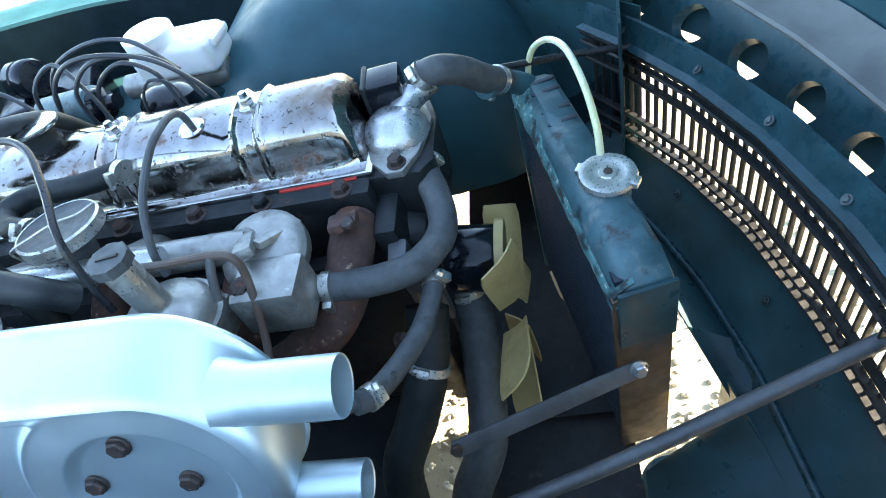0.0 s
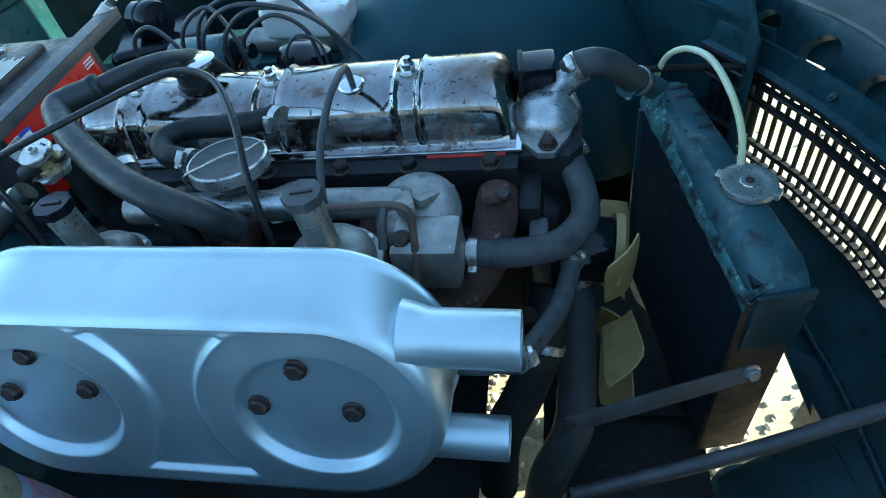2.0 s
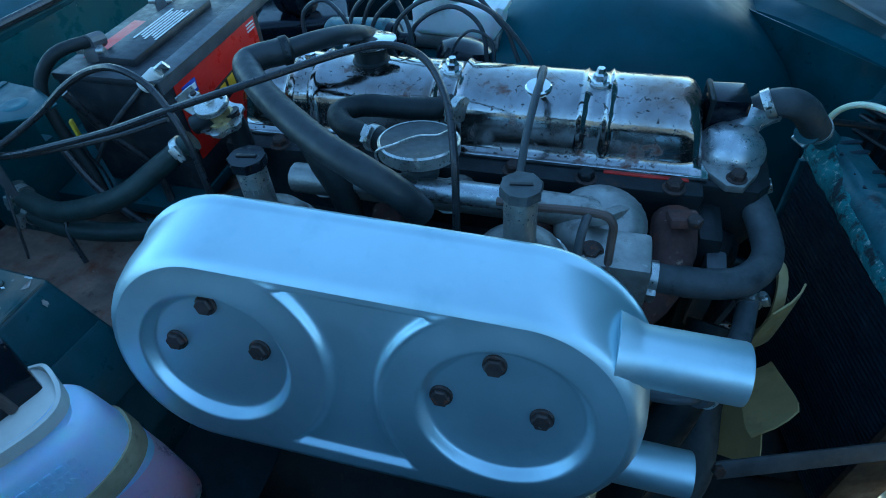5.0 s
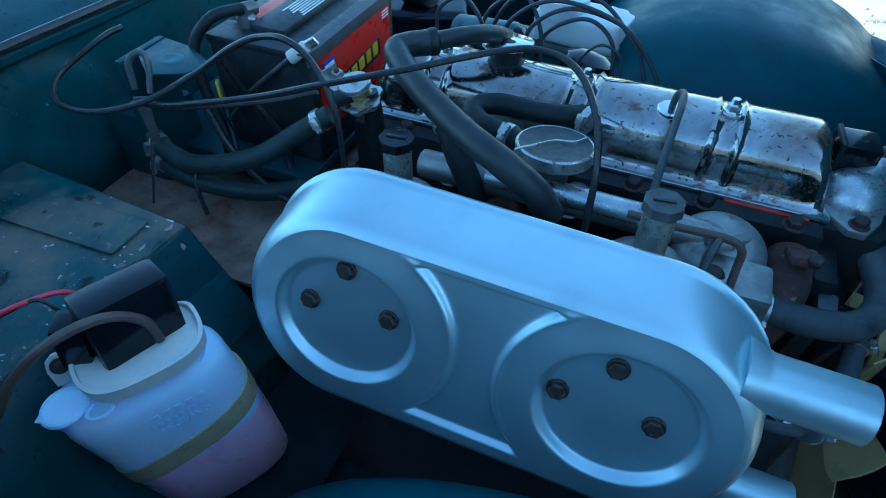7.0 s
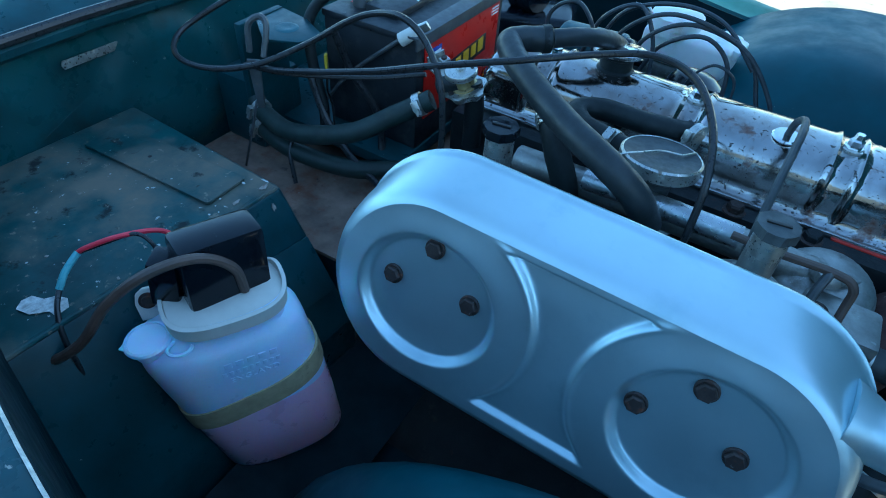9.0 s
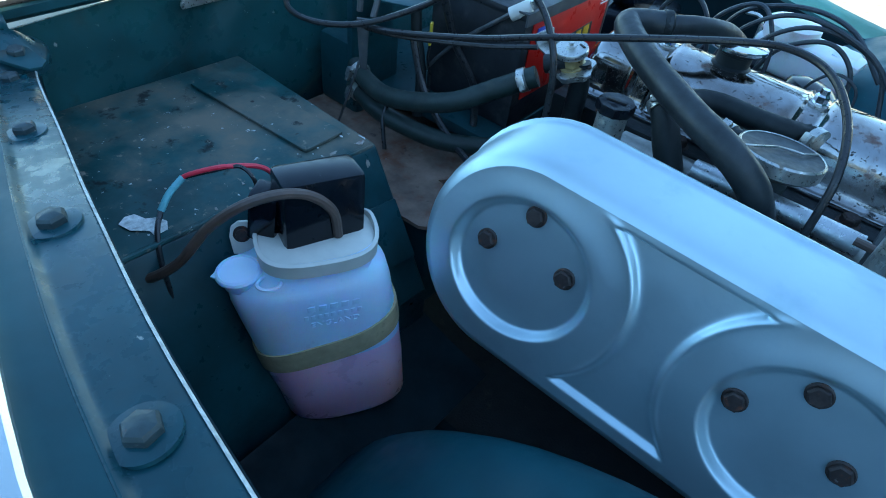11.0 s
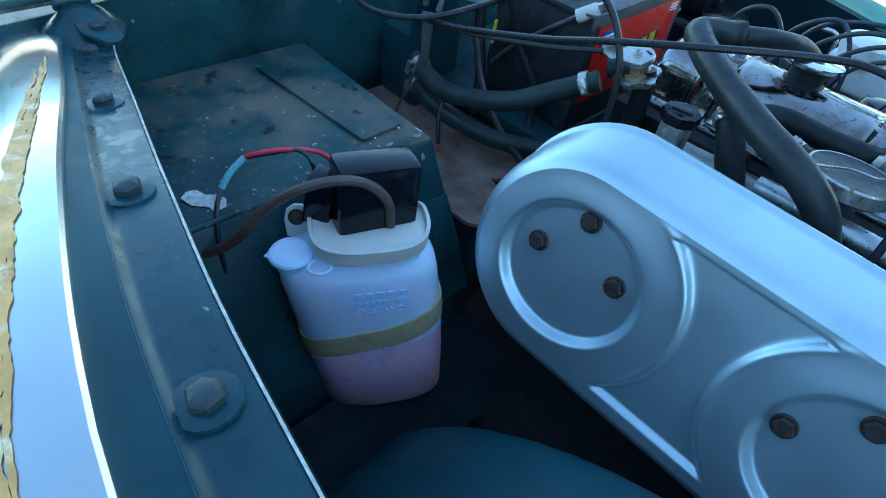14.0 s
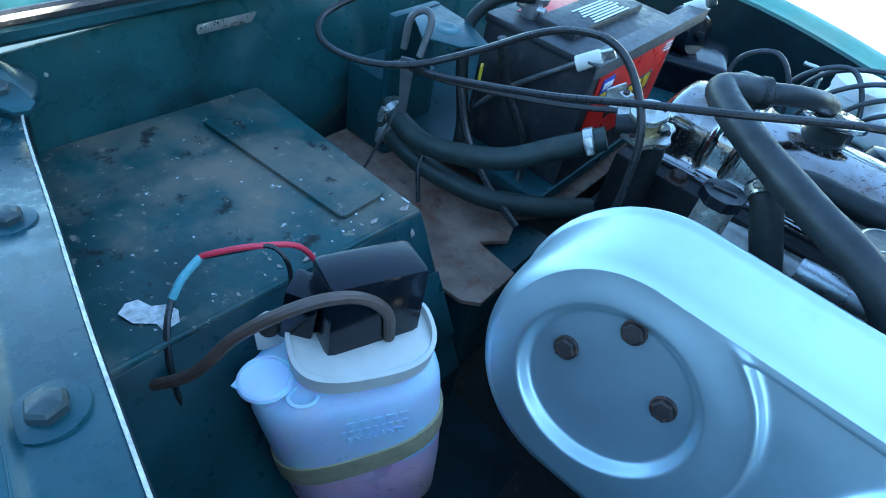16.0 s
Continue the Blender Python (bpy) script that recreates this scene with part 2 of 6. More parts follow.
red_wire = material("red_wire_sheath", (0.65, 0.03, 0.06), 0.4, 0.0, [], 60, 0.1, 0.0, 100)
blue_sleeve = material("blue_crimp_sleeve", (0.16, 0.42, 0.46), 0.35, 0.0, [], 60, 0.1, 0.0, 100)
red_gasket = material("red_sealant", (0.5, 0.03, 0.02), 0.5, 0.0, [], 60, 0.2, 0.1, 200)
yellow_tag = material("yellow_plastic_tag", (0.7, 0.5, 0.04), 0.45, 0.0, [], 60, 0.1, 0.0, 100)
ply_grey = material("grey_steel_bar", (0.10, 0.105, 0.11), 0.5, 0.4, [((0.18, 0.15, 0.12), 30, 0.6, 0.15, 0.8, 0.1)], 30, 0.25, 0.12, 260)
gravel_ground = material("sunlit_gravel_ground", (0.42, 0.37, 0.27), 0.95, 0.0, [((0.17, 0.12, 0.08), 6, 0.55, 0.2, 1.0, 0.0), ((0.45, 0.42, 0.35), 40, 0.58, 0.1, 1.0, 0.0), ((0.09, 0.07, 0.05), 90, 0.62, 0.08, 1.0, 0.0)], 3, 0.3, 0.8, 60)
pebble = material("pale_pebbles", (0.46, 0.43, 0.38), 0.9, 0.0, [((0.16, 0.14, 0.12), 40, 0.5, 0.2, 0.9, 0.0)], 30, 0.5, 0.2, 300)


grey_wall = material("unseen_wall_grey", (0.13, 0.155, 0.165), 0.8, 0.0, [((0.10, 0.115, 0.12), 3, 0.5, 0.2, 0.9, 0.0)], 6, 0.2, 0.2, 40)


# ---- mesh helpers ----
SEAT = {"thermostat_housing": (0.006, -0.003, -0.003), "heater_tap": (0.004, 0.012, 0.018), "washer_bottle": (-0.030, 0.003, -0.003), "washer_hose": (-0.022, 0.0, 0.0),
        "brake_reservoir": (0.026, -0.110, 0.055), "overflow_tube": (-0.018, 0.004, -0.004), "yellow_tag": (-0.002, 0.006, -0.010)}   # how far a thing sits from the place where its parts are drawn
DRAWN = {}


def thing(name, at, label, category, group="", kind=""):
    e = new(name)
    e.empty_display_size = 0.02
    e.location = Vector(at) + Vector(SEAT.get(name, (0, 0, 0)))
    DRAWN[e] = Vector(at)
    return tagged(e, label, category, group, kind)


def part(name, bm, mat, parent=None, label="", smooth=35):
    me = bpy.data.meshes.new(name)
    bmesh.ops.recalc_face_normals(bm, faces=bm.faces)
    for f in bm.faces:
        f.smooth = True
    if smooth:
        lim = radians(smooth)
        for e in bm.edges:
            if len(e.link_faces) == 2 and e.calc_face_angle(0) > lim:
                e.smooth = False
    bm.to_mesh(me)
    bm.free()
    me.materials.append(mat)
    o = new(name, me)
    if parent is not None:
        o.parent = parent
        if parent.data is None:
            o.matrix_parent_inverse = Matrix.Translation(DRAWN[parent]).inverted()
    if label:
        o["label"] = label
    return o


def V(*a):
    return Vector(a)


def frame_z(d):
    """A turn that takes +z to the direction d."""
    return Vector(d).normalized().to_track_quat('Z', 'Y').to_matrix().to_4x4()


def add_box(bm, c, s, bevel=0.0, m=None, seg=2):
    r = bmesh.ops.create_cube(bm, size=1.0)
    vs = r["verts"]
    bmesh.ops.scale(bm, vec=s, verts=vs)
    if bevel:
        es = {e for v in vs for e in v.link_edges}
        out = bmesh.ops.bevel(bm, geom=list(es), offset=bevel, segments=seg, affect='EDGES', profile=0.6)
        vs = list({v for f in out["faces"] for v in f.verts} | {v for v in vs if v.is_valid})
    t = Matrix.Translation(c) @ (m if m is not None else Matrix.Identity(4))
    bmesh.ops.transform(bm, matrix=t, verts=vs)
    return vs


def add_lathe(bm, at, axis, profile, seg=24, squash=1.0, caps=True):
    """profile: (radius, height along axis) pairs."""
    m = Matrix.Translation(at) @ frame_z(axis)
    rings = []
    for r, h in profile:
        if r < 1e-6:
            rings.append([bm.verts.new(m @ V(0, 0, h))])
        else:
            rings.append([bm.verts.new(m @ V(r * math.cos(a), r * squash * math.sin(a), h)) for a in (2 * math.pi * i / seg for i in range(seg))])
    for a, b in zip(rings, rings[1:]):
        for i in range(seg):
            j = (i + 1) % seg
            q = [a[i % len(a)], a[j % len(a)], b[j % len(b)], b[i % len(b)]]
            u = []
            for v in q:
                if v not in u:
                    u.append(v)
            if len(u) >= 3:
                try:
                    bm.faces.new(u)
                except ValueError:
                    pass
    for ring in (rings[0], rings[-1]):
        if caps and len(ring) > 2:
            bm.faces.new(ring)


def spline(pts, n=8):
    pts = [Vector(p) for p in pts]
    if len(pts) == 2:
        return [pts[0].lerp(pts[1], i / n) for i in range(n + 1)]
    ext = [pts[0] * 2 - pts[1]] + pts + [pts[-1] * 2 - pts[-2]]
    out = []
    for i in range(1, len(ext) - 2):
        p0, p1, p2, p3 = ext[i - 1:i + 3]
        for k in range(n):
            t = k / n
            out.append(0.5 * ((2 * p1) + (p2 - p0) * t + (2 * p0 - 5 * p1 + 4 * p2 - p3) * t * t + (3 * p1 - p0 - 3 * p2 + p3) * t ** 3))
    return out + [pts[-1]]


def add_tube(bm, pts, r, seg=12, n=8, wob=0.0, r_end=None):
    path = spline(pts, n)
    up = None
    prev = None
    for i, p in enumerate(path):
        d = (path[min(i + 1, len(path) - 1)] - path[max(i - 1, 0)]).normalized()
        if up is None:
            up = d.orthogonal().normalized()
        up = (up - d * up.dot(d)).normalized()
        side = d.cross(up)
        f = i / (len(path) - 1)
        rr = (r if r_end is None else r + (r_end - r) * f) * (1 + wob * noise.noise(p * 60))
        ring = [bm.verts.new(p + (up * math.cos(a) + side * math.sin(a)) * rr) for a in (2 * math.pi * k / seg for k in range(seg))]
        if prev:
            for k in range(seg):
                bm.faces.new((prev[k], prev[(k + 1) % seg], ring[(k + 1) % seg], ring[k]))
        else:
            bm.faces.new(ring[::-1])
        prev = ring
    bm.faces.new(prev)


def tube_bm(pts, r, **k):
    bm = bmesh.new()
    add_tube(bm, pts, r, **k)
    return bm


def box_bm(c, s, bevel=0.0, m=None, seg=2):
    bm = bmesh.new()
    add_box(bm, c, s, bevel, m, seg)
    return bm


def lathe_bm(at, axis, profile, seg=24, squash=1.0, caps=True):
    bm = bmesh.new()
    add_lathe(bm, at, axis, profile, seg, squash, caps)
    return bm


def prism_bm(poly, depth, m=None, bevel=0.0):
    """A polygon (x, y pairs) with thickness along z."""
    bm = bmesh.new()
    lo = [bm.verts.new((x, y, 0)) for x, y in poly]
    hi = [bm.verts.new((x, y, depth)) for x, y in poly]
    k = len(poly)
    bm.faces.new(lo[::-1])
    bm.faces.new(hi)
    for i in range(k):
        bm.faces.new((lo[i], lo[(i + 1) % k], hi[(i + 1) % k], hi[i]))
    if bevel:
        bmesh.ops.bevel(bm, geom=list(bm.edges), offset=bevel, segments=2, affect='EDGES', profile=0.6)
    if m is not None:
        bmesh.ops.transform(bm, matrix=m, verts=bm.verts)
    return bm


def sheet_bm(grid, thick=0.003, closed=False):
    """A curved sheet with thickness from rows of points."""
    bm = bmesh.new()
    rows = [[bm.verts.new(p) for p in r] for r in grid]
    for a, b in zip(rows, rows[1:]):
        for i in range(len(a) - 1):
            bm.faces.new((a[i], a[i + 1], b[i + 1], b[i]))
    bmesh.ops.recalc_face_normals(bm, faces=bm.faces)
    bmesh.ops.solidify(bm, geom=list(bm.faces), thickness=thick)
    return bm


def hex_profile(r, h, round_=0.25):
    return [(0.0, 0.0), (r, 0.0), (r, h * 0.75), (r * 0.82, h), (0.0, h)]


def hex_bolt(name, at, axis, r, h, mat, parent, washer=0.0, wmat=None, label=""):
    bm = lathe_bm(at, axis, hex_profile(r, h), 6)
    o = part(name, bm, mat, parent, label, smooth=20)
    if washer:
        part("washer", lathe_bm(Vector(at), axis, [(0, -0.001), (washer, -0.001), (washer, 0.0012), (washer * 0.9, 0.002), (0, 0.002)], 24), wmat or mat, o)
    return o


def clamp(at, axis, r, parent, width=0.011, screw=(0, -1, 0.4)):
    """A worm-drive hose clip."""
    ax = Vector(axis).normalized()
    o = part("hose_clip", lathe_bm(Vector(at) - ax * width / 2, ax, [(r, 0), (r + 0.0015, 0), (r + 0.0015, width), (r, width)], 20), zinc, parent, "zinc-plated worm-drive hose clip")
    s = Vector(screw)
    s = (s - ax * s.dot(ax)).normalized()
    t = ax.cross(s)
    c = Vector(at) + s * (r + 0.005)
    m = Matrix((ax.to_4d(), t.to_4d(), s.to_4d(), (0, 0, 0, 1))).transposed()
    m.translation = (0, 0, 0)
    for i in range(3):
        m[i][3] = 0.0
    m[3][3] = 1.0
    for i in range(3):
        m[3][i] = 0.0
    part("screw_housing", box_bm(c, (width * 0.95, 0.015, 0.008), 0.0015, m), zinc, o)
    part("screw", lathe_bm(c + t * 0.007, t, hex_profile(0.0045, 0.007), 6), zinc, o, smooth=20)
    return o


# ---- ground ----
bm = bmesh.new()
G = 40
vs = [[bm.verts.new((60 * (i / G - 0.5) * (1 + 3 * abs(i / G - 0.5)), 60 * (j / G - 0.5) * (1 + 3 * abs(j / G - 0.5)), 0)) for j in range(G + 1)] for i in range(G + 1)]
for i in range(G):
    for j in range(G):
        bm.faces.new((vs[i][j], vs[i + 1][j], vs[i + 1][j + 1], vs[i][j + 1]))
ground = part("ground", bm, gravel_ground)
tagged(ground, "sunlit pale dirt and gravel ground with dry leaf litter", "ground", kind="structure")
rng = random.Random(4)
stone = bmesh.new()
bmesh.ops.create_icosphere(stone, subdivisions=2, radius=1.0)
sv = [v.co.copy() for v in stone.verts]
sf = [[v.index for v in f.verts] for f in stone.faces]
pts, tris = [], []
for k in range(2200):
    if k < 1200:
        x, y = rng.uniform(-0.9, 0.9), rng.uniform(0.1, 1.0)
    elif k < 1600:
        x, y = rng.uniform(-0.25, 0.30), rng.uniform(0.15, 0.75)
    else:
        x, y = rng.uniform(-1.0, 2.4), rng.uniform(1.3, 3.6)
    r = rng.uniform(0.003, 0.009)
    m = Matrix.Translation((x, y, r * 0.4)) @ Euler((rng.uniform(0, 6), rng.uniform(0, 6), rng.uniform(0, 6))).to_matrix().to_4x4() @ Matrix.Diagonal((r * rng.uniform(0.7, 1.4), r, r * rng.uniform(0.5, 0.8), 1))
    n0 = len(pts)
    lump = V(rng.uniform(0, 90), rng.uniform(0, 90), 0)
    pts += [m @ (c * (1 + 0.28 * noise.noise(c * 0.9 + lump))) for c in sv]
    tris += [[n0 + q for q in f] for f in sf]
stone.free()
mesh = bpy.data.meshes.new("gravel")
mesh.from_pydata(pts, [], tris)
bm = bmesh.new()
bm.from_mesh(mesh)
bpy.data.meshes.remove(mesh)
gravel = part("gravel", bm, pebble, smooth=50)
tagged(gravel, "loose pale pebbles scattered on the ground", "gravel", kind="stuff")

# wall out of view, added to hold back low sky light and reflections
bm = bmesh.new()
add_box(bm, (0, -5.2, 1.3), (16, 0.15, 2.6), 0.01)
wall = part("unseen_wall", bm, grey_wall)
tagged(wall, "plain grey wall out of view, added to block low sky", "wall", kind="structure")

# ---- car body: rails, inner wings, bulkhead, footwell box ----
body = thing("car_body", (-0.4, 0.55, 0.0), "dark green car front body shell with open engine bay", "car body")
RAIL = spline([(-1.19, 0.000, 0.773), (-1.077, -0.038, 0.802), (-0.899, -0.086, 0.846), (-0.727, -0.132, 0.884), (-0.549, -0.172, 0.903), (-0.30, -0.205, 0.909), (0.0, -0.205, 0.90), (0.30, -0.17, 0.86), (0.46, -0.02, 0.80)], 6)


def gutter_spread(x):
    """The gutter beside the rail widens towards the front."""
    return 0.016 * min(1.0, max(0.0, (x + 0.95) / 0.4))


def rail_rows(section):
    """Rows of points along the near rail for a section of (offset outwards, height)."""
    rows = []
    for i, p in enumerate(RAIL):
        d = RAIL[min(i + 1, len(RAIL) - 1)] - RAIL[max(i - 1, 0)]
        h = V(d.y, -d.x, 0).normalized()
        g = gutter_spread(p.x)
        rows.append([p + h * (o + g * min(1.0, max(0.0, (o - 0.0165) / 0.0085))) + V(0, 0, z) for o, z in section])
    return rows


part("wing_rail", sheet_bm(rail_rows([(-0.0235, -0.006), (-0.0225, -0.001), (-0.020, 0.0), (-0.006, 0.0), (0.009, 0.0), (0.0125, 0.0015), (0.0145, 0.004), (0.017, 0.0055)]), 0.0015), paint_rail, body, "dull blue-green rail along the wing edge")
part("rail_gutter", sheet_bm(rail_rows([(0.0165, 0.0052), (0.0180, 0.0050), (0.0200, 0.0048), (0.0225, 0.0052), (0.0245, 0.0065), (0.0255, 0.0085)]), 0.0015), paint_arch, body, "dark green gutter strip beside the rail")
lip = part("rail_edge", sheet_bm(rail_rows([(-0.0237, -0.003), (-0.0243, -0.0015), (-0.0232, 0.0002), (-0.0228, 0.0006)]), 0.0006), chip_bare, body, "paint worn to bare metal along the rail edge")
part("wing", sheet_bm(rail_rows([(0.0250, 0.0080), (0.0252, 0.0125), (0.0275, 0.0150), (0.040, 0.0175), (0.058, 0.0175), (0.075, 0.015), (0.10, 0.005), (0.125, -0.02), (0.15, -0.07), (0.165, -0.15), (0.172, -0.26), (0.165, -0.40), (0.14, -0.55)]), 0.0012), paint_outer, body, "polished green outer wing, sky reflection put into its pale colour")
# golden reflection painted along the wing crown: ragged strands, one dense band, loose bits
for k, (start, end, off, half) in enumerate([(11.0, 26.0, 0.0, 0.0050), (9.5, 25.0, 0.0042, 0.0028), (12.0, 25.5, -0.0036, 0.0024), (9.0, 13.5, -0.001, 0.0022), (13.6, 17.5, -0.0052, 0.0016), (8.2, 11.0, -0.004, 0.0014), (18.2, 22.4, 0.0076, 0.0020)]):
    rows, n = [], int((end - start) * 9)
    for q in range(n + 1):
        f = start + (end - start) * q / n
        p = RAIL[int(f)].lerp(RAIL[int(f) + 1], f - int(f))
        d = RAIL[int(f) + 1] - RAIL[int(f)]
        h = V(d.y, -d.x, 0).normalized()
        g = gutter_spread(p.x)
        fade = math.sin(math.pi * (q + 0.2) / (n + 0.4)) ** 0.5
        w0 = half * fade * max(0.06, 0.8 + 0.8 * noise.noise(V(f * 1.9, k, 1)) + 0.6 * noise.noise(V(f * 6.3, k, 3)))
        w1 = half * fade * max(0.06, 0.8 + 0.8 * noise.noise(V(f * 1.6, k, 5)) + 0.6 * noise.noise(V(f * 7.1, k, 7)))
        c = 0.0425 + 0.9 * g + off + 0.002 * noise.noise(V(f * 0.9, k, 0))
        row = []
        for o in (c - w0, c - 0.3 * w0, c + 0.3 * w1, c + w1):
            z = np.interp(o, (0.0275, 0.040, 0.058, 0.075, 0.10), (0.0150, 0.0175, 0.0175, 0.0150, 0.005))
            row.append(p + h * (o + g) + V(0, 0, float(z) + 0.0012 + 0.0001 * k))
        rows.append(row)
    part("reflection_strand", sheet_bm(rows, 0.0004), tan_reflection, body, "golden strip painted for the sunlit ground's reflection")
part("inner_wing", sheet_bm([[p + V(0, 0.024, -0.004) for p in RAIL], [V(p.x, p.y + 0.020, 0.80) if p.z > 0.82 else p + V(0, 0.022, -0.03) for p in RAIL], [V(p.x, p.y + 0.01, 0.62) for p in RAIL], [V(p.x, p.y + 0.0, 0.40) for p in RAIL], [V(p.x, p.y, 0.20) for p in RAIL]], 0.002), shaded_paint, body, "inner wing, its green darkened to stand for shade")
for k, (p, r) in enumerate([((-0.549, -0.172, 0.903), 0.0165), ((-0.727, -0.132, 0.884), 0.0165), ((-0.899, -0.086, 0.846), 0.016), ((-1.077, -0.038, 0.802), 0.016), ((-0.30, -0.205, 0.909), 0.0165)]):
    t = frame_z((0.05, 0.0, 1.0))
    o = part("rail_washer", lathe_bm(V(*p), (-0.12, -0.02, 1), [(0, 0), (r, 0), (r * 0.98, 0.0022), (r * 0.6, 0.003), (0, 0.003)], 28), paint_rail, body, "painted round washer")
    part("bolt", lathe_bm(V(*p) + V(0, 0, 0.0025), (-0.12, -0.02, 1), [(0, 0), (0.0092, 0), (0.0092, 0.0045), (0.0078, 0.0065), (0.004, 0.0078), (0, 0.008)], 6), dull_bolt, o, smooth=20)


def arch_bm(cx, cz, rx, rz, y_in, y_out, round_, side):
    """A wheel arch dome: inner face at y_in, rounded over to the crown, running on to y_out."""
    rows = []
    prof = [(i / 8 * math.pi / 2) for i in range(9)]
    for j in range(15):
        if j < 10:
            a = j / 9 * math.pi / 2
            k, y = math.sin(a), y_in + side * round_ * (1 - math.cos(a))
        else:
            k, y = 1.0, y_in + side * round_ + (y_out - y_in - side * round_) * (j - 9) / 5
        k = 0.50 + 0.50 * k
        rows.append([V(cx + rx * k * math.cos(b), y, cz + rz * k * math.sin(b)) for b in (math.pi * i / 32 for i in range(33))])
    cap = [V(cx + rx * 0.03 * math.cos(b), y_in - side * 0.012, cz + rz * 0.03 * math.sin(b)) for b in (math.pi * i / 32 for i in range(33))]
    mid = [V(cx + rx * 0.4 * math.cos(b), y_in - side * 0.008, cz + rz * 0.4 * math.sin(b)) for b in (math.pi * i / 32 for i in range(33))]
    return sheet_bm([cap, mid] + rows, 0.003)


part("wheel_arch", arch_bm(-0.20, 0.20, 0.51, 0.53, 0.175, -0.2, 0.12, -1), paint_arch, body, "smooth dark green wheel arch")
part("wheel_arch", arch_bm(-0.235, 0.40, 0.395, 0.375, 0.86, 1.28, 0.2, 1), paint_arch, body, "smooth dark green wheel arch")
# far wing
FAR = spline([(-1.25, 1.15, 0.80), (-0.80, 1.27, 0.765), (-0.46, 1.30, 0.712), (-0.15, 1.285, 0.685), (0.03, 1.20, 0.685), (0.16, 1.06, 0.685), (0.24, 0.94, 0.685)], 6)
part("wing_rail", sheet_bm([[p + V(0, -0.035, -0.012) for p in FAR], [p + V(0, -0.03, 0) for p in FAR], [p + V(0, 0.0, 0.002) for p in FAR], [p + V(0.01, 0.02, 0.008) for p in FAR], [p + V(0.02, 0.06, 0.004) for p in FAR], [p + V(0.03, 0.10, -0.04) for p in FAR], [p + V(0.03, 0.12, -0.25) for p in FAR]], 0.002), paint_arch, body, "dark far wing edge")
part("inner_wing", sheet_bm([[p + V(0, -0.034, -0.006) for p in FAR], [V(p.x - 0.01, p.y - 0.045, p.z - 0.08) for p in FAR], [V(p.x - 0.03, p.y - 0.06, 0.45) for p in FAR], [V(p.x - 0.03, p.y - 0.06, 0.25) for p in FAR]], 0.002), shaded_paint, body, "far inner wing, its green darkened to stand for shade")

# bulkhead and scuttle


def bulge(y, z):
    """Shallow round pressing in the bulkhead."""
    s = min(max((0.125 - math.hypot(y - 0.37, z - 0.69)) / 0.03, 0), 1)
    return 0.012 * s * s * (3 - 2 * s)


part("bulkhead", sheet_bm([[V(-1.170 - 0.02 * math.sin(6 * y) + bulge(y, z), y, z) for y in np.linspace(-0.14, 1.30, 90)] for z in np.linspace(0.35, 0.815, 34)], 0.003), paint_bulkhead, body, "dark green bulkhead panel, scratched")
SC = [(-1.164, 0.812), (-1.154, 0.820), (-1.152, 0.830), (-1.160, 0.838), (-1.176, 0.838), (-1.186, 0.832), (-1.198, 0.830), (-1.211, 0.838), (-1.226, 0.846), (-1.336, 0.866), (-1.536, 0.900), (-1.656, 0.915)]
part("scuttle", sheet_bm([[V(x + 0.10 * max(0, y - 0.9) ** 2, y, z + 0.012 - 0.05 * max(0, y - 0.25) ** 1.2) for x, z in SC] for y in np.linspace(-0.16, 1.34, 40)], 0.002), paint, body, "dark painted scuttle lip")
part("scuttle_seal", tube_bm([(-1.155 + 0.10 * max(0, y - 0.9) ** 2, y, 0.853 - 0.05 * max(0, y - 0.25) ** 1.2) for y in np.linspace(-0.12, 1.30, 24)], 0.0075, seg=10, n=2), black_cable, body, "black rubber seal along the scuttle edge")
part("slotted_plate", prism_bm([(-0.045, -0.006), (0.045, -0.006), (0.048, 0.0), (0.045, 0.006), (-0.045, 0.006), (-0.048, 0)], 0.002, Matrix.Translation((-1.180, 0.262, 0.788)) @ pose(0, 0, 0, 90, 0, 97) @ pose(0, 0, 0, 0, 0, -4), 0.0004), zinc, body, "bare metal strip on the bulkhead")
part("bulkhead_crease", tube_bm([(-1.170 - 0.02 * math.sin(6 * y), y, z) for y, z in ((0.055, 0.682), (0.11, 0.690), (0.155, 0.699), (0.225, 0.724), (0.285, 0.741), (0.345, 0.748))], 0.0032, seg=8), paint_bulkhead, body, "thin raised crease across the bulkhead")
# hinge bracket at the rear end of the rail
hb = part("hinge_bracket", lathe_bm((-1.138, -0.022, 0.800), (0.12, 0.05, 1), [(0, -0.01), (0.050, -0.01), (0.050, 0.002), (0.046, 0.006), (0.036, 0.012), (0.028, 0.020), (0.020, 0.026), (0.008, 0.029), (0, 0.030)], 28, 0.8), paint_rail, body, "dull painted hinge bracket with a raised lump", smooth=60)
part("hinge_knuckle", lathe_bm((-1.165, -0.040, 0.828), (0.25, 1, 0.05), [(0, 0), (0.010, 0.0), (0.012, 0.004), (0.012, 0.036), (0.010, 0.040), (0, 0.040)], 18), paint_rail, hb)
part("hinge_tongue", prism_bm([(-0.026, -0.012), (-0.008, -0.018), (0.022, -0.011), (0.027, 0.0), (0.022, 0.011), (-0.008, 0.018), (-0.026, 0.012)], 0.004, Matrix.Translation((-1.098, -0.016, 0.812)) @ pose(0, 0, 0, 0, 10, 20), 0.001), paint, hb)
part("bolt", lathe_bm((-1.105, -0.016, 0.816), (0.05, 0, 1), hex_profile(0.009, 0.007), 6), dull_bolt, hb, smooth=20)


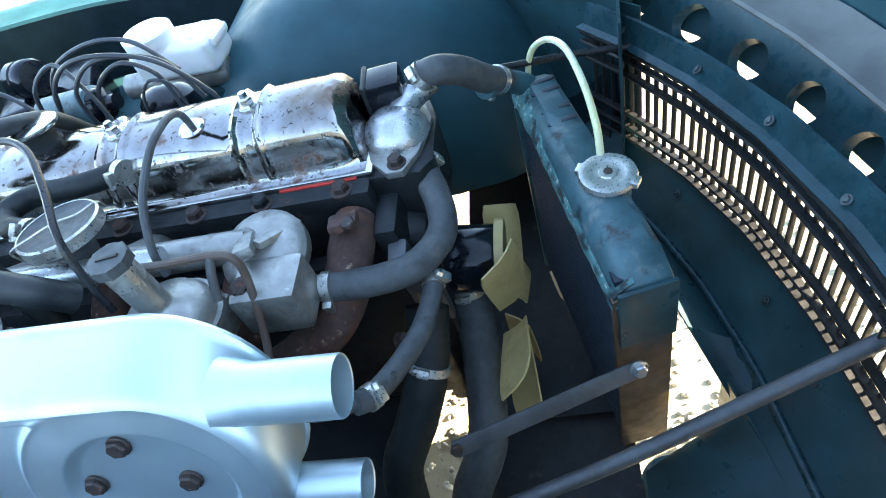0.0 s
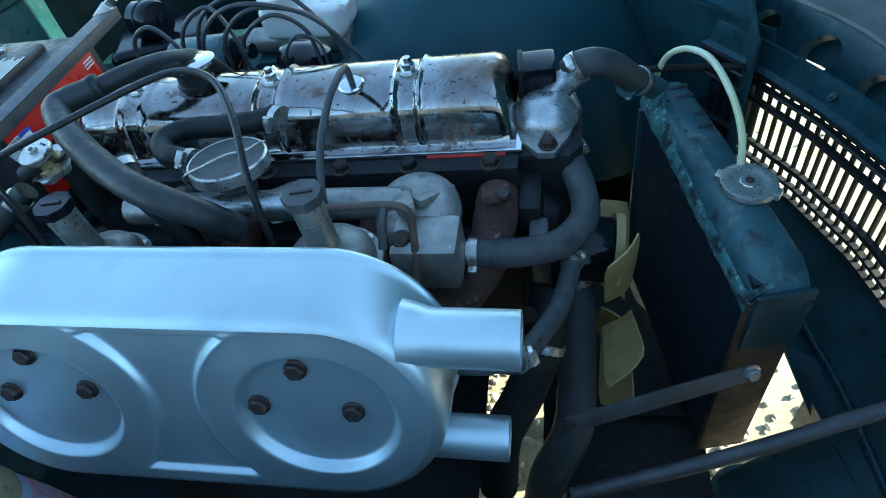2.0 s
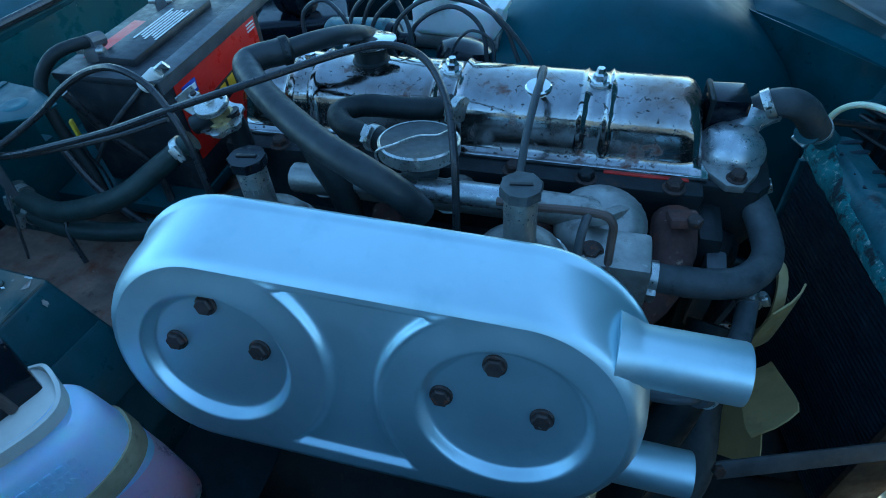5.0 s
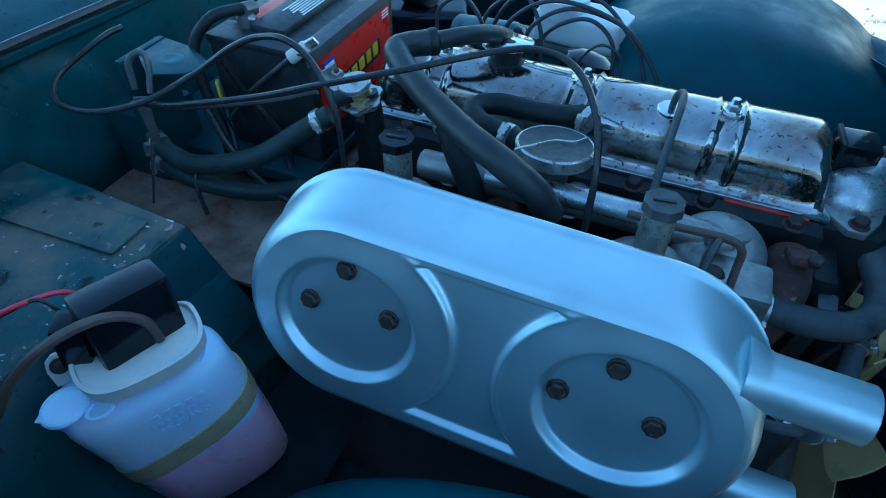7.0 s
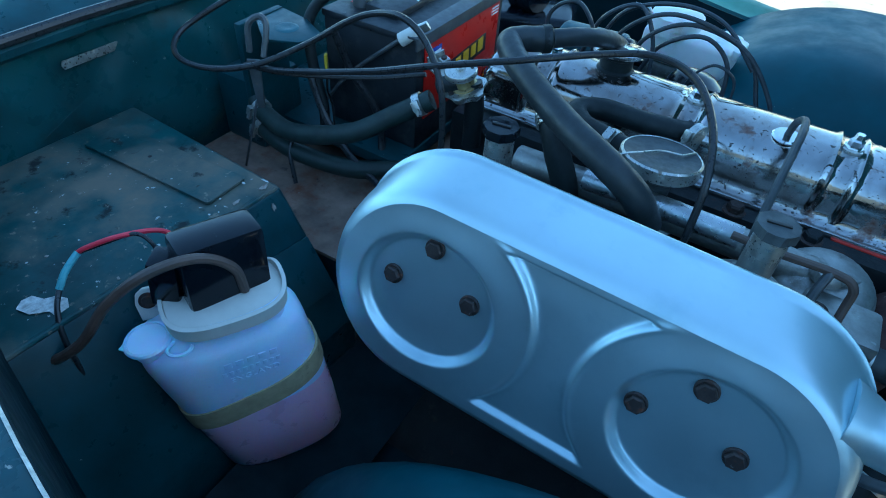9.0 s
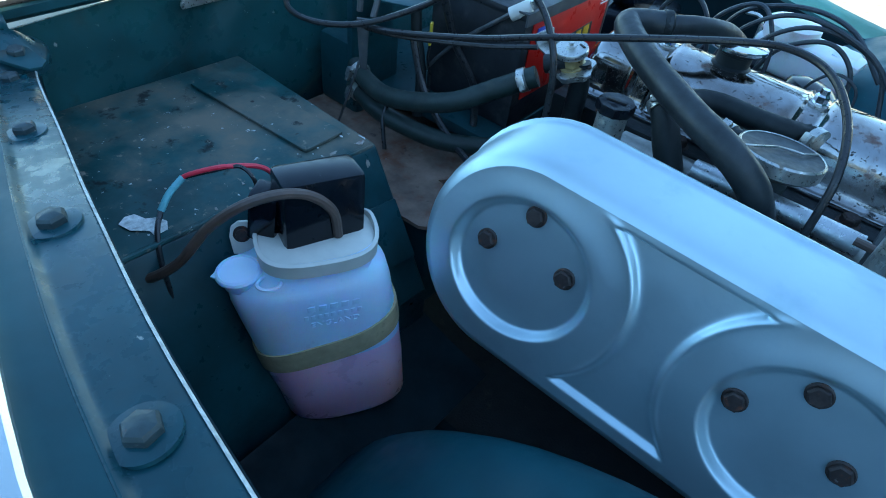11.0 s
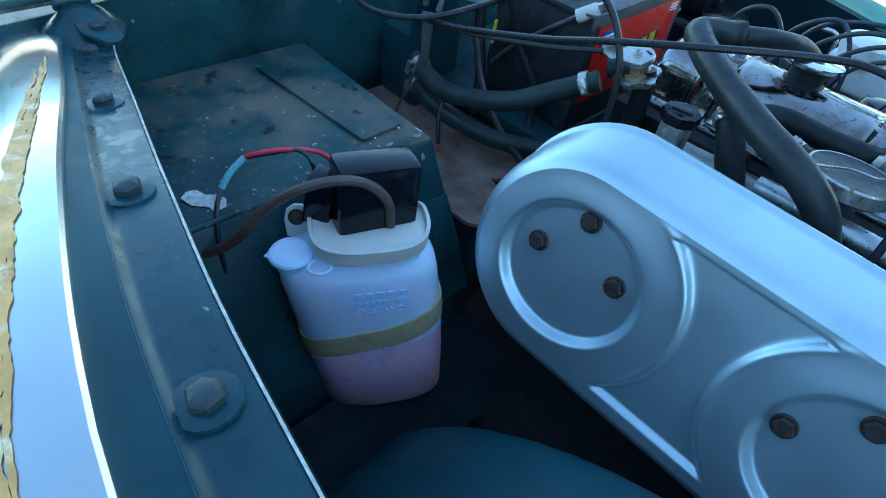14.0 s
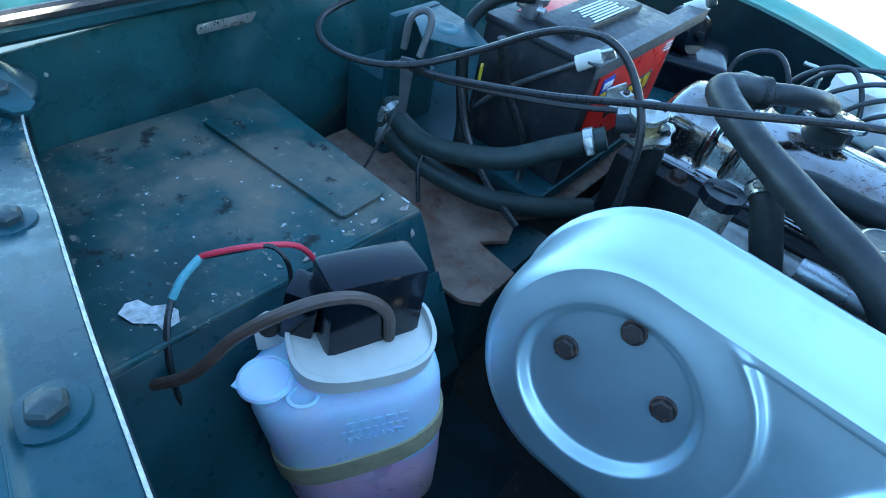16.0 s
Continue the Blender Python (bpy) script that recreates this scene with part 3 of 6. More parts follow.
# footwell box
def foot_box():
    bm = bmesh.new()
    T = [V(-0.837, 0.262, 0.716), V(-1.165, 0.290, 0.702), V(-1.180, -0.08, 0.702), V(-0.862, -0.10, 0.712)]
    L = [V(-0.748, 0.282, 0.50), V(-1.165, 0.31, 0.50), V(-1.180, -0.08, 0.50), V(-0.775, -0.13, 0.50)]
    t = [bm.verts.new(p) for p in T]
    b = [bm.verts.new(p) for p in L]
    c = [bm.verts.new(p - V(0, 0, 0.2)) for p in L]
    bm.faces.new(t)
    for i in range(4):
        j = (i + 1) % 4
        bm.faces.new((t[i], t[j], b[j], b[i]))
        bm.faces.new((b[i], b[j], c[j], c[i]))
    bm.faces.new(c[::-1])
    es = [e for e in bm.edges if all(v in t for v in e.verts) or (e.verts[0] in t) != (e.verts[1] in t)]
    bmesh.ops.bevel(bm, geom=es, offset=0.008, segments=3, affect='EDGES', profile=0.5)
    return bm


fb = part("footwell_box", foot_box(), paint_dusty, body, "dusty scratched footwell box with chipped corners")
# top keeps the dust; sides go darker, putting some shade into their colour
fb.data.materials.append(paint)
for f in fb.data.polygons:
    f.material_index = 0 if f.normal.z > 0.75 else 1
m = Matrix.Translation((-0.991, 0.211, 0.7105)) @ pose(0, 0, 0, 0, -2.4, 1.5)
pl = part("cover_panel", prism_bm([(-0.128, -0.03), (0.108, -0.033), (0.112, -0.029), (0.112, 0.028), (0.108, 0.032), (-0.128, 0.03)], 0.004, m, 0.0012), paint_dusty, fb, "raised rectangular panel on the box top")
for p in ((-0.914, 0.198, 0.7165), (-1.020, 0.208, 0.7122)):
    part("screw_hole", lathe_bm(p, (0, 0, 1), [(0, 0.0012), (0.0028, 0.0012), (0.003, 0.0)], 10), black_print, pl)
for k in range(44):
    x, y = rng.uniform(-1.10, -0.86), rng.uniform(-0.02, 0.26)
    if k > 14:
        y = 0.258 - 0.20 * rng.random() ** 3
        x = -0.852 - 0.075 * (0.26 - y) - rng.uniform(0.0, 0.012) * (1 if k % 4 else 2.5)
    n = rng.randint(6, 9)
    s = rng.uniform(0.0007, 0.0030) if k < 24 else rng.uniform(0.0006, 0.0022)
    poly = [(s * rng.uniform(0.3, 2.0) * math.cos(6.283 * i / n), s * rng.uniform(0.3, 1.1) * math.sin(6.283 * i / n)) for i in range(n)]
    zz = 0.7152 - 0.042 * max(0.0, -0.842 - x) + (0.0045 if abs(y - 0.208) < 0.028 and -1.10 < x < -0.865 else 0.0)
    part("paint_chip", prism_bm(poly, 0.0006, Matrix.Translation((x, y, zz - 0.0003))), chip_bare if k > 18 else chip_dull, fb)
# larger worn places at the box's front corner, on its top and on its sloping face
FACE_N = V(-0.025, -0.362, 0.004).cross(V(0.089, 0.020, -0.216)).normalized()
for p, axis, long_, wide in (((-0.850, 0.246, 0.7160), (0, 0, 1), 0.0042, 0.0080), ((-0.856, 0.205, 0.7155), (0, 0, 1), 0.0030, 0.0075), ((-0.858, 0.120, 0.7150), (0, 0, 1), 0.0026, 0.0085), ((-0.8290, 0.238, 0.6990), FACE_N, 0.0026, 0.0050)):
    n = 15
    poly = []
    for i in range(n):
        r = rng.uniform(0.55, 1.25)
        poly.append((long_ * r * math.cos(6.283 * i / n), wide * r * math.sin(6.283 * i / n)))
    part("paint_chip", prism_bm(poly, 0.0007, Matrix.Translation(V(*p)) @ frame_z(axis)), chip_dull, fb, "worn patch of pale primer")
part("bare_patch", prism_bm([(-0.019, -0.006), (-0.008, -0.012), (0.006, -0.010), (0.012, -0.015), (0.019, -0.006), (0.015, 0.004), (0.006, 0.007), (-0.002, 0.004), (-0.012, 0.008), (-0.018, 0.003)], 0.0008, Matrix.Translation((-0.893, -0.019, 0.7128)) @ pose(0, 0, 0, 0, 2, 40) @ Matrix.Diagonal((1.3, 1.25, 1, 1))), chip_bare, fb, "bare grey patch where the paint has flaked")
part("box_edge_bead", tube_bm([(-0.840, 0.254, 0.713), (-0.849, 0.12, 0.7118), (-0.862, -0.09, 0.710)], 0.0035, seg=8), paint_dusty, fb)
part("face_swage", prism_bm([(-0.06, -0.04), (0.10, -0.04), (0.11, 0.05), (-0.06, 0.05)], 0.004, Matrix.Translation((-0.80, 0.16, 0.61)) @ Matrix(((0.14, 0.42, 0.9, 0), (0.99, -0.06, -0.12, 0), (0, -0.9, 0.43, 0), (0, 0, 0, 1))), 0.002), paint, fb)
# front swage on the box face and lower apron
part("box_flange", sheet_bm([[V(-0.752, y, 0.432), V(-0.735, y, 0.424), V(-0.70, y, 0.412), V(-0.62, y, 0.395)] for y in np.linspace(-0.10, 0.29, 8)], 0.003), shaded_paint, body)
part("apron_floor", sheet_bm([[V(x, y, 0.38 - 0.1 * (y - 0.1)) for x in np.linspace(-0.80, 0.05, 10)] for y in np.linspace(-0.22, 0.20, 6)], 0.003), shaded_paint, body)
part("tunnel_shelf", prism_bm([(-1.13, 0.27), (-0.775, 0.285), (-0.755, 0.30), (-0.757, 0.375), (-0.825, 0.385), (-0.80, 0.42), (-0.82, 0.47), (-0.79, 0.52), (-0.79, 0.95), (-1.13, 0.95)], 0.006, Matrix.Translation((0, 0, 0.594))), rust_floor, body, "rusty dirt-stained shelf in front of the bulkhead")
part("tunnel_side", box_bm((-0.93, 0.40, 0.50), (0.32, 0.20, 0.16), 0.01), paint, body)
part("battery_shelf", box_bm((-0.97, 0.74, 0.635), (0.34, 0.54, 0.02), 0.004), paint, body, "dark battery shelf")
part("bulkhead_box", box_bm((-1.085, 0.47, 0.66), (0.09, 0.10, 0.12), 0.01), paint, body)
part("far_shelf", box_bm((-0.90, 1.06, 0.60), (0.42, 0.30, 0.02), 0.006), paint, body)

# front panel, valance and slam shelf
PLAN = [(0.20, 0.425), (0.26, 0.42), (0.45, 0.395), (0.60, 0.357), (0.73, 0.306), (0.85, 0.238), (0.95, 0.168)]


def front(y, off=0.0):
    return float(np.interp(y, [p[0] for p in PLAN], [p[1] for p in PLAN])) + off


YS = list(np.linspace(-0.02, 0.93, 36))
YG = list(np.linspace(0.16, 0.93, 32))
part("front_rail", sheet_bm([[V(front(y, o), y, z - 0.05 * max(0, 0.42 - y)) for o, z in [(-0.012, 0.648), (-0.006, 0.65), (0.0, 0.652), (0.004, 0.664), (0.008, 0.680), (0.010, 0.685), (0.015, 0.686), (0.019, 0.682), (0.020, 0.665)]] for y in YS], 0.002), paint_rail, body, "dark green front panel rail above the grille")
part("lower_valance", sheet_bm([[V(front(y, o), y, z) for o, z in [(0.012, 0.47 - 0.06 * (0.9 - y)), (0.0, 0.455 - 0.06 * (0.9 - y)), (-0.02, 0.43 - 0.08 * (0.9 - y)), (-0.045, 0.40 - 0.1 * (0.9 - y)), (-0.06, 0.39 - 0.1 * (0.9 - y)), (-0.068, 0.375 - 0.1 * (0.9 - y)), (-0.07, 0.33 - 0.1 * (0.9 - y))]] for y in YS], 0.003), paint, body, "dark green lower front panel with a folded swage")
part("valance_bead", tube_bm([(front(y, -0.058), y, 0.396 - 0.1 * (0.9 - y)) for y in np.linspace(0.10, 0.90, 14)], 0.006, n=3), paint_rail, body, "rounded bead along the lower panel")
part("valance_side", sheet_bm([[V(0.30 + 0.10 * a, 0.46 - 0.45 * a, z) for z in np.linspace(0.02 + 0.22 * (1 - a), 0.33 - 0.03 * a, 5)] for a in np.linspace(0, 1, 8)], 0.003), paint, body)
part("radiator_panel", sheet_bm([[V(0.235 + 0.02 * math.sin(7 * y), y, z) for y in np.linspace(0.80, 1.02, 6)] for z in (0.22, 0.4, 0.55, 0.68, 0.715)], 0.004), paint, body, "dark side panel beside the radiator with chipped edge")
part("radiator_panel", sheet_bm([[V(0.225 + 0.30 * (0.52 - y), y, z) for z in (0.10, 0.2, 0.3, 0.36)] for y in np.linspace(0.50, 0.64, 5)], 0.004), paint, body)
EDGE = [V(0.17, 0.86, 0.42), V(0.20, 0.70, 0.42), V(0.235, 0.58, 0.41), V(0.257, 0.505, 0.396), V(0.306, 0.430, 0.297), V(0.262, 0.402, 0.27), V(0.205, 0.378, 0.25), V(0.17, 0.36, 0.24), V(0.16, 0.22, 0.22)]
part("inner_valance", sheet_bm([[p.lerp(V(front(p.y, -0.062), p.y, 0.39 - 0.1 * (0.9 - p.y)), f) for f in (0, 0.3, 0.6, 1.0)] for p in EDGE], 0.003), paint, body, "dark inner front panel")
part("far_corner_panel", sheet_bm([[V(0.26 - 0.9 * (y - 0.86), y, z) for y in np.linspace(0.86, 1.16, 6)] for z in (0.15, 0.4, 0.6, 0.70)], 0.003), paint, body)
# added dark sheets stand in for the deep shade below the bay
part("shade_sheet", sheet_bm([[V(x, y, 0.27) for x in np.linspace(-1.12, -0.19, 6)] for y in (-0.2, 0.2, 0.6, 1.25)], 0.003), cast_iron, body, "oily dark sheet added to stand for shade under the bay")
part("shade_sheet", sheet_bm([[V(x, y, 0.24) for x in np.linspace(-0.095, 0.22, 4)] for y in (0.46, 0.6, 0.9, 1.25)], 0.003), cast_iron, body)
part("shade_sheet", sheet_bm([[V(x, y, 0.22) for x in (-0.095, 0.0, 0.165)] for y in (0.10, 0.25, 0.40, 0.50)], 0.003), cast_iron, body)
for y, z in ((0.728, 0.667), (0.602, 0.667), (0.47, 0.660), (0.86, 0.667)):
    hex_bolt("rail_bolt", (front(y, 0.001), y, z), (-0.7, 0, 0.7), 0.0045, 0.004, dull_bolt, body, 0.007, dull_bolt)
for y, z in ((0.73, 0.437), (0.52, 0.416), (0.40, 0.40)):
    hex_bolt("rail_bolt", (front(y, -0.016), y, z), (-0.7, 0, 0.5), 0.0045, 0.004, dull_bolt, body, 0.007, dull_bolt)

# grille
grille = thing("grille", (0.36, 0.55, 0.42), "satin black slatted radiator grille with rust specks", "grille")
for z, w in ((0.640, 0.010), (0.622, 0.006), (0.565 + 0.030, 0.008), (0.520, 0.008), (0.492, 0.006), (0.468, 0.006)):
    part("horizontal_bar", sheet_bm([[V(front(y, o), y, z + dz - 0.05 * max(0, 0.6 - y)) for o, dz in [(0.0, -w / 2), (-0.006, -w / 2), (-0.008, 0), (-0.006, w / 2), (0.0, w / 2), (0.004, w / 2)]] for y in YG], 0.002), grille_black, grille)
bm0 = bmesh.new()
add_box(bm0, (0.003, 0, 0), (0.007, 0.0038, 0.178), 0.0008)
first = part("vertical_slat", bm0, grille_black, grille)
first.location = (front(0.914), 0.914, 0.552)
for y in np.arange(0.8975, 0.165, -0.0165):
    o = bpy.data.objects.new("vertical_slat", first.data)
    scene.collection.objects.link(o)
    o.parent = grille
    o.matrix_parent_inverse = first.matrix_parent_inverse
    o.location = (front(y), y, 0.552 - 0.05 * max(0, 0.6 - y))

# ---- bonnet, hinged at the front and standing open ----
bonnet = thing("bonnet", (0.62, 0.55, 0.55), "open green bonnet with oval holes in its underside frame", "bonnet")


def bonnet_point(y, b):
    """A place on the bonnet's inner frame: y across the car, b up the frame."""
    x = front(min(max(y, 0.0), 0.95), 0.108) + 0.45 * b - 0.5 * max(0, y - 0.95)
    return V(x, y, 0.650 + b * 0.80 - 0.19 * max(0, 0.87 - max(y, 0.45)))


def bonnet_frame():
    bm = bmesh.new()
    for k in range(12):
        c = 1.051 - 0.092 * k
        n = 32
        outer, inner, lip = [], [], []
        for i in range(n):
            a = 2 * math.pi * i / n
            s = 1 / max(abs(math.cos(a)), abs(math.sin(a)))
            outer.append(bm.verts.new(bonnet_point(c + 0.046 * math.cos(a) * s, (0.06 if math.sin(a) > 0 else 0.043) * math.sin(a) * s)))
            inner.append(bm.verts.new(bonnet_point(c + 0.0255 * math.cos(a), 0.034 * math.sin(a))))
            lip.append(bm.verts.new(bonnet_point(c + 0.023 * math.cos(a), 0.031 * math.sin(a)) + V(0.010, 0, -0.006)))
        for i in range(n):
            j = (i + 1) % n
            bm.faces.new((outer[i], outer[j], inner[j], inner[i]))
            bm.faces.new((inner[i], inner[j], lip[j], lip[i]))
    bmesh.ops.remove_doubles(bm, verts=bm.verts, dist=0.002)
    bmesh.ops.recalc_face_normals(bm, faces=bm.faces)
    bmesh.ops.solidify(bm, geom=list(bm.faces), thickness=0.002)
    return bm


part("inner_frame", bonnet_frame(), paint_rail, bonnet, "dark green frame with a row of oval holes")
part("bonnet_skin", sheet_bm([[bonnet_point(y, b) + V(o, 0, z) for b, o, z in [(-0.040, 0.040, 0.0), (0.0, 0.052, 0.0), (0.05, 0.060, 0.01), (0.09, 0.062, 0.03), (0.09, 0.060, 0.18), (0.09, 0.045, 0.43), (0.09, 0.02, 0.70), (0.09, 0.0, 1.02)]] for y in np.linspace(-0.16, 1.40, 28)], 0.003), paint_arch, bonnet, "green bonnet skin seen from its underside")
part("frame_flange", sheet_bm([[bonnet_point(y, 0.06) + V(o, 0, z) for o, z in [(-0.004, -0.003), (-0.006, 0.002), (-0.003, 0.006), (0.006, 0.008), (0.03, 0.012), (0.055, 0.03)]] for y in np.linspace(-0.14, 1.38, 32)], 0.002), bonnet_grey, bonnet, "rolled grey flange above the holes")

# ---- radiator ----
rad = thing("radiator", (0.12, 0.57, 0.25), "old radiator with verdigris-stained seams and worn dark paint", "radiator")
E1 = V(0.221, -0.975, 0).normalized()      # far to near
E2 = V(0.975, 0.221, 0).normalized()       # back to front
RO = V(0.062, 0.770, 0.0)


def rp(a, b, z):
    return RO + E1 * a + E2 * b + V(0, 0, z)


def rad_tank():
    bm = bmesh.new()
    sec = [(0.0, 0.655), (0.002, 0.664), (0.012, 0.680), (0.02, 0.685), (0.05, 0.683), (0.058, 0.676), (0.062, 0.655)]
    rows = []
    for k, a in enumerate(np.linspace(0.0, 0.385, 24)):
        f = a / 0.385
        drop = 0.012 * f + (0.02 * max(0, (f - 0.9) / 0.1) ** 2) + 0.01 * max(0, (0.06 - f) / 0.06) ** 2
        wide = 1.0 + 0.12 * f
        rows.append([bm.verts.new(rp(a, b * wide, (z - 0.655) * (1 - 0.4 * max(0, (f - 0.92) / 0.08)) + 0.655 - drop + 0.003 * noise.noise(V(a * 20, b * 60, z * 20)))) for b, z in sec])
    for r0, r1 in zip(rows, rows[1:]):
        for i in range(len(sec) - 1):
            bm.faces.new((r0[i], r0[i + 1], r1[i + 1], r1[i]))
    bm.faces.new(rows[0][::-1])
    bm.faces.new(rows[-1])
    for r0, r1 in zip(rows, rows[1:]):
        bm.faces.new((r0[0], r1[0], r1[-1], r0[-1]))
    return bm


tank = part("top_tank", rad_tank(), rad_paint, rad, "worn dark top tank")
part("solder_seam", sheet_bm([[rp(a, b + 0.002 * noise.noise(V(a * 40, 1, 1)), z - 0.031 * a / 0.385 + 0.003 * noise.noise(V(a * 55, b * 100, 4))) for b, z in [(-0.003, 0.646), (-0.004, 0.658), (-0.001, 0.668), (0.007, 0.6775), (0.014, 0.6835), (0.020, 0.686), (0.025 + 0.004 * math.sin(60 * a), 0.6855)]] for a in np.linspace(0.004, 0.38, 70)], 0.003), verdigris, rad, "verdigris crusted solder seam")
for a in (0.028, 0.052, 0.095, 0.122):
    part("pressed_rib", prism_bm([(-0.018, -0.004), (0.018, -0.004), (0.021, 0), (0.018, 0.004), (-0.018, 0.004), (-0.021, 0)], 0.003, Matrix.Translation(rp(a, 0.036, 0.6812 - 0.031 * a)) @ pose(0, 0, 0, 0, 0, 12.8 + 6), 0.0006), rad_core, tank, "dark pressed slot")
core = part("core", box_bm(rp(0.19, 0.030, 0.46), (0.052, 0.365, 0.39), 0.003, pose(0, 0, 0, 0, 0, 12.8)), rad_core, rad, "blue-black finned core")
bm = bmesh.new()
for k in range(46):
    add_box(bm, rp(0.19, -0.0005 + 0.03, 0.275 + k * 0.0082), (0.0575, 0.355, 0.0012), 0, pose(0, 0, 0, 0, 0, 12.8))
fins = part("finning", bm, rad_core, rad)
fins["kind"] = "stuff"
for a, mt in ((0.379, brass_side), (0.002, rad_paint)):
    part("side_channel", prism_bm([(-0.003, -0.004), (0.066, -0.004), (0.066, 0.004), (-0.003, 0.004)], 0.38, Matrix.Translation(rp(a, 0.0, 0.255)) @ pose(0, 0, 0, 0, 0, 12.8), 0.001), mt, rad, "brown-stained side channel")
part("tank_bracket", box_bm(rp(0.387, 0.034, 0.60), (0.066, 0.006, 0.10), 0.002, pose(0, 0, 0, 0, 0, 12.8)), paint, rad)
cap = part("filler_cap", lathe_bm((0.163, 0.545, 0.668), (0.05, -0.02, 1), [(0, 0), (0.026, 0), (0.026, 0.006), (0.033, 0.007), (0.0345, 0.011), (0.033, 0.0155), (0.024, 0.017), (0.020, 0.0155), (0.011, 0.0155), (0.010, 0.017), (0, 0.0175)], 36), zinc, rad, "pressed metal pressure cap")
part("cap_ear", box_bm((0.190, 0.528, 0.678), (0.014, 0.016, 0.009), 0.003, pose(0, 0, 0, 0, 0, -30)), zinc, cap)
part("cap_ear", box_bm((0.136, 0.562, 0.678), (0.014, 0.016, 0.009), 0.003, pose(0, 0, 0, 0, 0, -30)), zinc, cap)
part("cap_rivet", lathe_bm((0.164, 0.545, 0.684), (0.05, -0.02, 1), [(0, 0), (0.006, 0), (0.005, 0.0025), (0, 0.003)], 14), rusty_bolt, cap)
part("cap_neck", lathe_bm((0.163, 0.545, 0.65), (0.05, -0.02, 1), [(0.027, 0), (0.024, 0.006), (0.024, 0.02)], 24), verdigris, rad)
part("outlet_neck", tube_bm([(0.03, 0.700, 0.725), (0.055, 0.735, 0.705), (0.085, 0.762, 0.672)], 0.0165, n=5), rad_paint, rad)
stay = part("stay", prism_bm([(0, -0.011), (0.236, -0.011), (0.243, 0), (0.236, 0.011), (0, 0.011), (-0.006, 0)], 0.004, Matrix.Translation((-0.054, 0.301, 0.520)) @ pose(0, 0, 0, 0, 0, 19.9) @ pose(0, 0, 0, 58, 0, 0), 0.0008), ply_grey, rad, "flat steel radiator stay")
hex_bolt("bolt", (0.166, 0.378, 0.521), (0.3, -0.9, 0.35), 0.009, 0.008, alloy_bright, stay, 0.012, zinc)
hex_bolt("bolt", (-0.052, 0.299, 0.523), (0.3, -0.8, 0.5), 0.008, 0.006, rusty_bolt, stay)

ytube = thing("overflow_tube", (0.178, 0.569, 0.67), "yellowed clear plastic overflow tube on the radiator", "tube")
part("tube", tube_bm([(0.100, 0.812, 0.60), (0.105, 0.812, 0.66), (0.116, 0.808, 0.70), (0.139, 0.790, 0.722), (0.159, 0.726, 0.742), (0.172, 0.647, 0.738), (0.178, 0.592, 0.715), (0.178, 0.567, 0.675)], 0.0047, seg=10), tube_yellow, ytube)
srod = thing("bonnet_stay_rod", (0.13, 0.29, 0.45), "grey painted steel rod crossing the front of the bay", "rod")
part("rod", tube_bm([(-0.05, 0.245, 0.44), (0.13, 0.292, 0.47), (0.267, 0.332, 0.50), (0.431, 0.375, 0.55)], 0.0095, seg=12), ply_grey, srod)
srod2 = thing("release_rod", (0.16, 0.83, 0.62), "thin dark rod across the top of the front panel", "rod")
part("rod", tube_bm([(0.04, 0.80, 0.685), (0.16, 0.835, 0.66), (0.29, 0.848, 0.64)], 0.0055), black_cable, srod2)


# ---- engine ----
engine = thing("engine", (-0.42, 0.62, 0.25), "oily dark cast-iron engine with chrome rocker cover", "engine")
part("block", box_bm((-0.43, 0.63, 0.46), (0.66, 0.26, 0.36), 0.015), cast_iron, engine, "oily dark cast block")
head = part("cylinder_head", box_bm((-0.425, 0.625, 0.685), (0.635, 0.205, 0.105), 0.006), cast_iron, engine, "dark oily cylinder head")
for x in (-0.142, -0.245, -0.335, -0.44, -0.55, -0.66):
    hex_bolt("head_bolt", (x, 0.533, 0.737), (0, 0, 1), 0.0105, 0.012, rusty_bolt if x < -0.3 or x > -0.2 else cast_iron, head, 0.014, rusty_bolt)
part("cast_bar", box_bm((-0.30, 0.5215, 0.712), (0.06, 0.006, 0.006), 0.002), cast_iron, head)
part("front_plate", box_bm((-0.095, 0.62, 0.50), (0.03, 0.28, 0.42), 0.01), cast_iron, engine)


def rocker_section():
    """Half section of the cover: (across, height) from the flange up to the crown."""
    return [(-0.078, 0.000), (-0.078, 0.004), (-0.071, 0.005), (-0.068, 0.008), (-0.0655, 0.018), (-0.0625, 0.030), (-0.0590, 0.043), (-0.0555, 0.0525), (-0.0510, 0.0600), (-0.0450, 0.0660), (-0.0375, 0.0705), (-0.028, 0.0735), (-0.018, 0.0757), (-0.008, 0.0768)]


